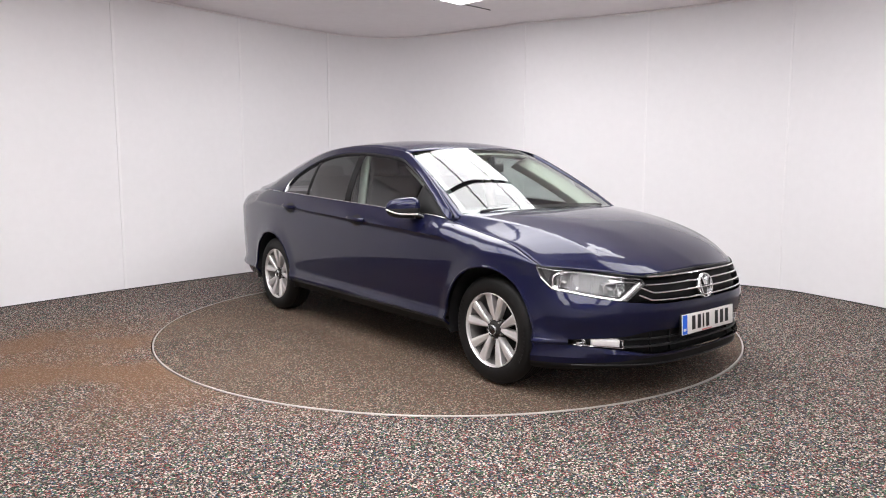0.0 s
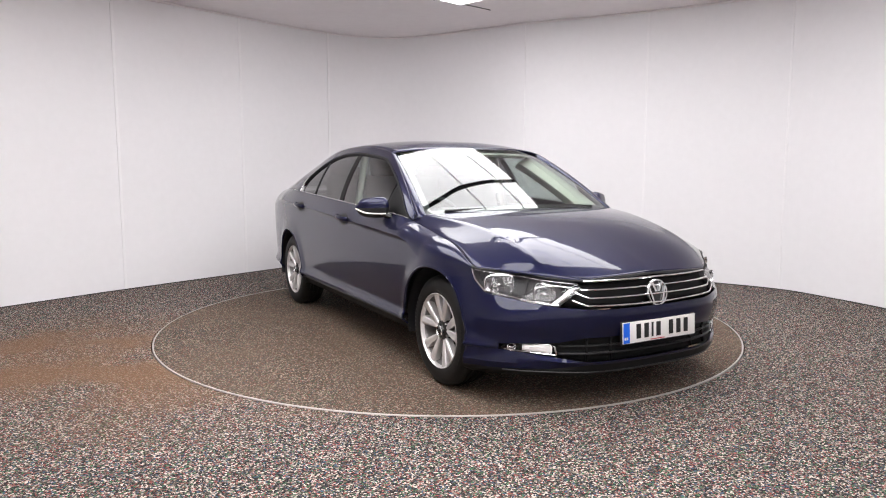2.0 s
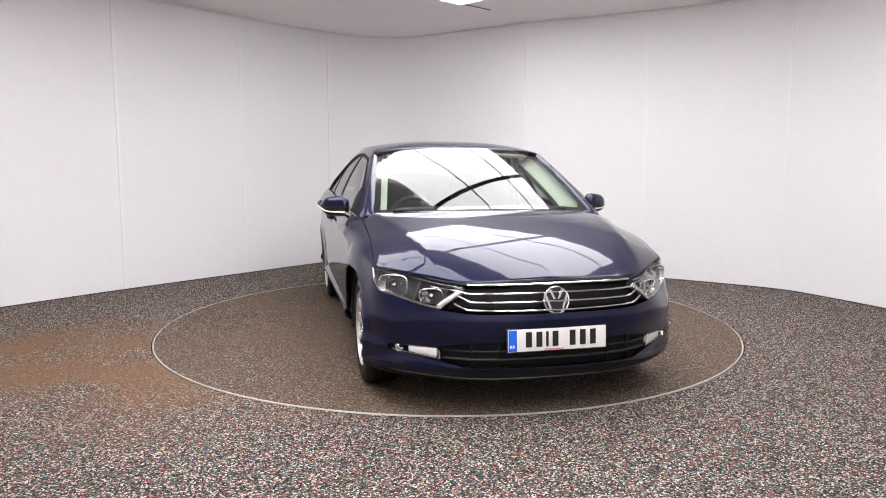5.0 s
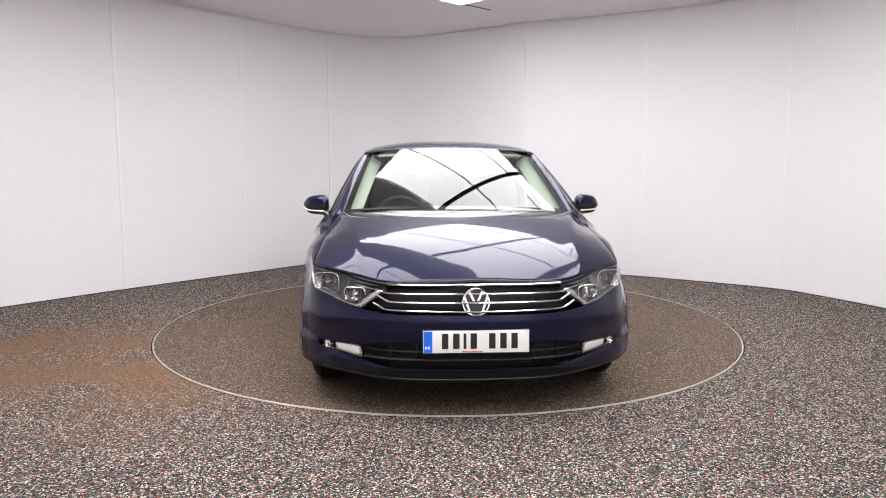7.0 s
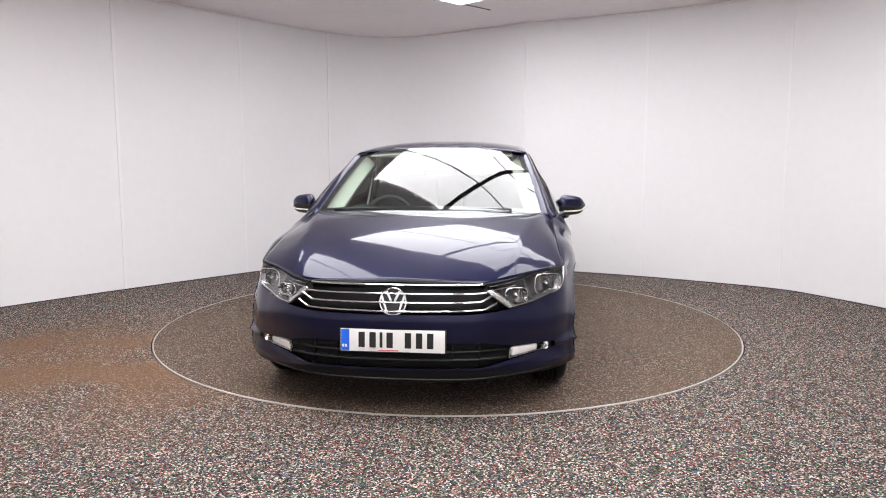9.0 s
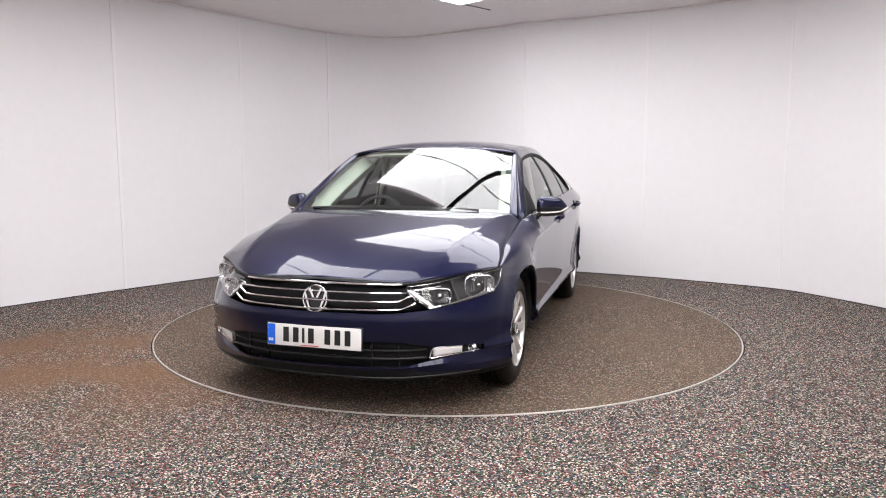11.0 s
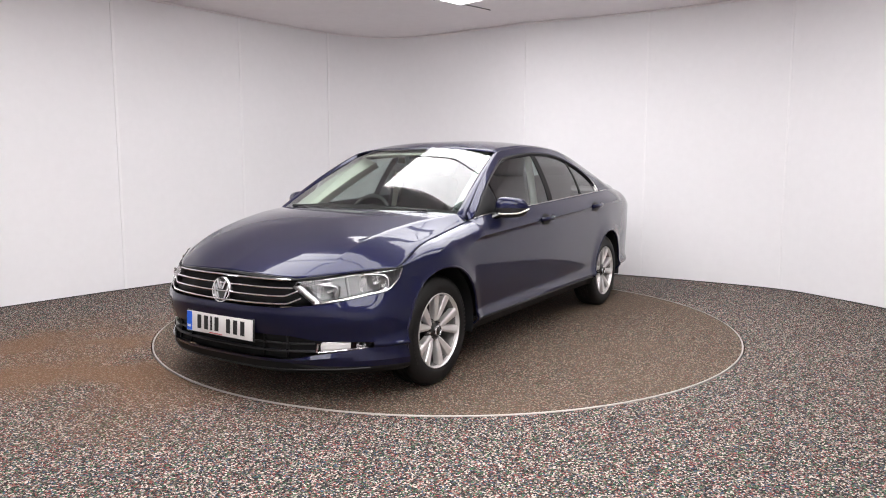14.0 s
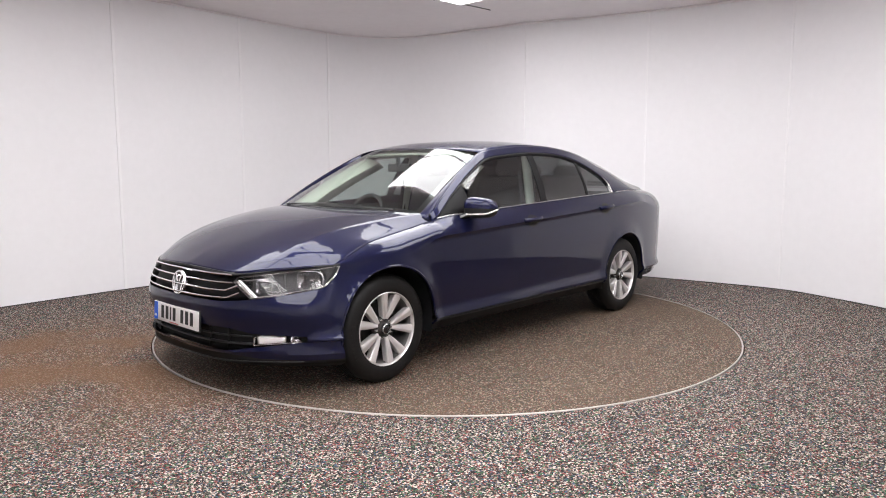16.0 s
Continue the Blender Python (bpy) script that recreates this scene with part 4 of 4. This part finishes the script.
def build_wheel(car, hx, sg, name):
    """16-inch alloy with ten flat spokes in pairs, tyre, disc and bolts; y points outwards."""
    R, yo = .3185, .884
    # outwards is +y before the mirror
    m = Matrix.Translation((hx, yo, R - .002))
    root = part(name, flip(moved(lathe([(.222, -.03), (.222, -.17), (.20, -.19), (.0, -.19)], 48), m), sg), M["dark_metal"], car, "silver ten-spoke alloy wheel with a black tyre")
    tyre = [(.214, -.012), (.222, -.004), (.240, .0), (.268, .001), (.292, -.006), (.307, -.018), (.3155, -.032), (.3185, -.050)]
    tread = []
    for k, y in enumerate(np.linspace(-.056, -.150, 9)):
        tread += [(.3185 if k % 2 == 0 else .3120, y), (.3185 if k % 2 == 0 else .3120, y - .008)]
    prof = tyre + tread + [(.3155, -.174), (.300, -.196), (.26, -.205), (.214, -.190)]
    ty = part("tyre", flip(moved(lathe(prof, 72), m), sg), M["rubber"], root, "black road tyre", smooth=35)
    # faint raised marks on the tyre wall
    for a0 in (60, 240):
        for k in range(9):
            a = radians(a0 + k * 5.2)
            part("tyre_mark", flip(moved(geo_of(box(0, .0008, 0, .014, .002, .016)), m @ Matrix.Rotation(-a, 4, "Y") @ Matrix.Translation((0, .0, .272))), sg), M["rubber"], ty)
    part("rim", flip(moved(lathe([(.2175, -.012), (.2175, -.004), (.2145, -.002), (.2105, -.006), (.2085, -.016), (.206, -.026)], 64), m), sg), M["alloy"], root, "silver rim flange", smooth=50)
    part("rim_barrel", flip(moved(lathe([(.206, -.026), (.197, -.050), (.193, -.12), (.19, -.16)], 64), m), sg), M["barrel"], root)
    rot = Matrix.Rotation(radians({1: -12, -1: 5}[sg]), 4, "Y")
    for k in range(5):
        for d in (-1, 1):
            a = radians(k * 72 + d * 15.5)
            a_in = radians(k * 72 + d * 7)
            c0 = Vector((math.sin(a_in) * .056, 0, math.cos(a_in) * .056))
            c1 = Vector((math.sin(a) * .209, 0, math.cos(a) * .209))
            t = (c1 - c0).normalized()
            q = Vector((t.z, 0, -t.x))
            S = []
            for u, w, y in ((0, .010, -.034), (.25, .0175, -.026), (.7, .0235, -.017), (1, .0275, -.013)):
                c = c0.lerp(c1, u)
                S.append([c + q * w + Vector((0, y - .040, 0)), c + q * w + Vector((0, y - .006, 0)), c + q * (w * .86) + Vector((0, y - .001, 0)), c + q * (d * w * .35) + Vector((0, y + .003, 0)),
                          c - q * (w * .86) + Vector((0, y - .001, 0)), c - q * w + Vector((0, y - .006, 0)), c - q * w + Vector((0, y - .040, 0))])
            part("spoke", flip(moved(grid(S), m @ rot), sg), M["alloy"], root, "flat silver spoke", smooth=12)
    part("hub", flip(moved(lathe([(.034, -.028), (.050, -.040), (.064, -.052), (.070, -.075), (.0, -.08)], 40), m), sg), M["dark_metal"], root, "dark hub")
    cap = part("centre_cap", flip(moved(lathe([(.0, -.012), (.024, -.013), (.029, -.017), (.033, -.03)], 32), m), sg), M["gloss"], root, "dark centre cap")
    part("cap_ring", flip(moved(lathe([(.026, -.0135), (.0275, -.010), (.030, -.012), (.0305, -.018)], 32), m), sg), M["satin"], cap)
    for k in range(5):
        a = radians(k * 72 + 36)
        part("wheel_bolt", flip(moved(lathe([(.0, .004), (.007, .003), (.009, -.02)], 8), m @ rot @ Matrix.Translation((math.sin(a) * .056, -.036, math.cos(a) * .056))), sg), M["satin"], root)
    part("brake_disc", flip(moved(lathe([(.07, -.10), (.145, -.10), (.145, -.125), (.07, -.125)], 40), m), sg), M["dark_metal"], root)


def build_mirrors(car):
    for sg in (1, -1):
        # shell: a rounded wedge, wider at the body side
        P = []
        n = 20
        for i in range(13):
            u = i / 12
            y = .865 + .185 * u
            hgt = .076 * (1 - .25 * u) * (max(0.02, 1 - abs(2 * u - .92) ** 4)) ** .5
            dep = .075 * (1 - .30 * u) * (max(0.02, 1 - abs(2 * u - .95) ** 4)) ** .5
            cx, cz = .675 - .085 * u, .992 - .006 * u
            row = []
            for k in range(n + 1):
                a = 2 * math.pi * k / n
                ca, sa = math.cos(a), math.sin(a)
                row.append(Vector((cx + dep * math.copysign(abs(ca) ** .75, ca), y, cz + hgt * math.copysign(abs(sa) ** .8, sa))))
            P.append(row)
        low = [k for k in range(n) if math.sin(2 * math.pi * (k + .5) / n) < -.12]
        sh = part("door_mirror", flip(grid(P, lambda i, j: j not in low), sg), M["paint"], car, "body-coloured door mirror with a clear indicator strip", smooth=60, out=(.66, .95, .99))
        part("mirror_base_shell", flip(grid(P, lambda i, j: j in low), sg), M["black"], sh, smooth=60, out=(.66, .95, .99))
        ends = [tuple(range(n)), ]
        part("mirror_end", flip(([p for p in P[0][:n]], ends), sg), M["paint"], sh)
        part("mirror_end", flip(([p for p in P[-1][:n]], ends), sg), M["paint"], sh)
        strip = []
        for i in range(2, 12):
            strip.append(P[i][19] .lerp(P[i][18], .6) + Vector((.003, .002 if i > 9 else 0, -.001)))
        strip.append(P[12][19].lerp(P[12][15], .3) + Vector((0, .004, 0)))
        part("indicator", flip(tube(strip, .0055, 6), sg), M["amber"], sh, "clear indicator strip")
        G = [[Vector((.640 - .07 * u, .895 + .115 * u, .962 + .06 * k / 4)) for k in range(5)] for u in np.linspace(0, 1, 5)]
        part("mirror_glass", flip(grid(G), sg), M["mirror"], sh, thick=.004)
        arm = [Vector((.735, .815, .915)), Vector((.725, .850, .925)), Vector((.70, .885, .942)), Vector((.685, .91, .955))]
        part("mirror_arm", flip(tube(arm, .030, 10, flat=.7), sg), M["gloss"], sh)


def build_handles(car, body):
    for sg in (1, -1):
        for hx, hz, kind in ((.03, .884, "front_door"), (-.995, .928, "rear_door")):
            s = s_of_x(hx)
            path = []
            for t in np.linspace(-1, 1, 15):
                p = surf(s_of_x(hx - .105 * t), hz + .006 * t, .010 + .030 * (1 - abs(t) ** 3))
                path.append(p)
            par = body[kind, sg]
            part("door_handle", flip(tube(path, .0125, 10, flat=1.3), sg), M["paint"], par, "body-coloured pull handle")
            # flat black oval on the skin paints the shade of the grip hollow
            rec = []
            for u in np.sin(np.linspace(-math.pi / 2, math.pi / 2, 15)):
                rec.append([surf(s_of_x(hx - .005 - .066 * u), hz - .012 + .043 * v * math.sqrt(max(0.0, 1 - u * u * .995)), .0085) for v in np.linspace(-1, 1, 7)])
            part("recess_shade", flip(grid(rec), sg), M["grille_black"], par, out=(0, 0, .6))
        # side indicator crease lines of the doors
        part("door_sill_trim", flip(tube([surf(s_of_x(x), .306, .004) for x in np.linspace(-1.02, 1.02, 60)], .006, 6), sg), M["black"], car)


def build_cabin(car):
    cabin = part("cabin_floor", grid([[Vector((x, y, .30)) for y in (-.78, 0, .78)] for x in (-1.4, -.5, .4, 1.0)]), M["dash"], car, thick=.03)
    for sg in (1, -1):
        D = [[Vector((x, .79 - .03 * k, .32 + .62 * k / 3)) for k in range(4)] for x in np.linspace(-1.3, .95, 10)]
        part("door_lining", flip(grid(D), sg), M["dash"], car, thick=.02)
    # dashboard
    prof = [(1.10, .93), (1.00, .955), (.86, .965), (.74, .955), (.66, .925), (.63, .86), (.66, .72), (.72, .60), (.80, .40)]
    P = [[Vector((x - .06 * (y / .72) ** 2, y, z + (.022 if -.56 < y < -.18 and .6 < x < .9 and z > .9 else 0))) for x, z in prof] for y in np.linspace(-.72, .72, 30)]
    part("dashboard", grid(P), M["dash"], car, "dark grey dashboard", out=(.9, 0, .5))
    # steering wheel on the right
    c = Vector((.47, -.37, .86))
    rim = []
    for k in range(40):
        a = 2 * math.pi * k / 40
        v = Vector((0, .185 * math.cos(a), .185 * math.sin(a)))
        v.rotate(Euler((0, radians(-24), 0)))
        rim.append(c + v)
    sw = part("steering_wheel", tube(rim, .016, 8, close=True), M["dash"], car, "black steering wheel")
    part("wheel_hub", geo_of(box(c.x + .02, c.y, c.z, .06, .15, .12, .03, 3)), M["dash"], sw)
    for dy, dz in ((.09, 0), (-.09, 0), (0, -.09)):
        part("wheel_spoke", geo_of(box(c.x + .012 - dz * .4, c.y + dy, c.z + dz, .02, .16 if dy else .05, .035 if dy else .16, .008, 2)), M["dash"], sw)
    # seats
    def seat(x, y, wd, nm):
        root = part(nm, geo_of(box(x, y, .53, .52, wd, .20, .06, 3)), M["cloth"], car, "dark cloth seat")
        bk = geo_of(box(0, 0, .33, .15, wd * .96, .64, .06, 4))
        m = Matrix.Translation((x - .24, y, .55)) @ Matrix.Rotation(radians(-18), 4, "Y")
        part("seat_back", moved(bk, m), M["cloth"], root)
        n = 1 if wd < 1 else 3
        for k in range(n):
            oy = 0 if n == 1 else (k - 1) * .44
            part("head_restraint", moved(geo_of(box(0, oy, .745 if n == 1 else .66, .10, .27, .17, .045, 4)), m), M["cloth"], root)
            for d in (-.06, .06):
                part("restraint_post", moved(tube([(0, oy + d, .60), (0, oy + d, .70)], .007, 6), m), M["satin"], root)
    seat(.02, .37, .54, "front_seat")
    seat(.02, -.37, .54, "front_seat")
    seat(-.74, 0, 1.30, "rear_seat")
    # rear-view mirror
    mr = part("rear_view_mirror", geo_of(box(.44, 0, 1.245, .035, .235, .062, .014, 3)), M["dash"], car, "black rear-view mirror")
    part("mirror_stalk", tube([(.45, 0, 1.25), (.455, 0, 1.29), (.46, 0, 1.325)], .018, 8), M["dash"], mr)
    # sun visors and B-pillar linings
    for sg in (1, -1):
        part("sun_visor", geo_of(box(.21, .34 * sg, 1.335, .16, .36, .02, .008, 2)), M["lining"], car)
        L = [[Vector((-.25 + dx * .7 - .07 * (k / 5), .735 - .14 * (k / 5) ** 1.3 - abs(dx) * .1, .55 + .80 * k / 5)) for dx in (-.06, 0, .06)] for k in range(6)]
        part("b_pillar_lining", flip(grid(L), sg), M["lining"], car, thick=.02)
        belt_ = [Vector((-.22, .72 - .1 * (k / 8), .60 + .62 * k / 8)) for k in range(9)]
        part("seat_belt", flip(tube(belt_, .02, 6, flat=.2), sg), M["cloth"], car)


def build_car():
    car = empty("car", label="dark blue metallic saloon car parked on the turntable", category="car")
    body = build_body(car)
    build_bonnet(car)
    build_glasshouse(car, body)
    build_front(car)
    build_lamps(car)
    for hx, nm in ((HUB_X, "front_wheel"), (-HUB_X, "rear_wheel")):
        for sg in (1, -1):
            build_wheel(car, hx, sg, nm)
    build_mirrors(car)
    build_handles(car, body)
    build_cabin(car)
    return car


CAR = build_car()


def motions():
    """The turntable turns evenly and carries the car."""
    car_rows, table_rows = [], []
    for k in range(9):
        t = k * 2.0
        a = -50.72 - 5.085 * t
        spin = Matrix.Rotation(radians(a), 4, "Z")
        car_rows.append((t, spin @ Matrix.Translation((0.084, -0.0066, 0.001))))
        table_rows.append((t, spin))
    walk(CAR, car_rows)
    walk(TURNTABLE, table_rows)


motions()
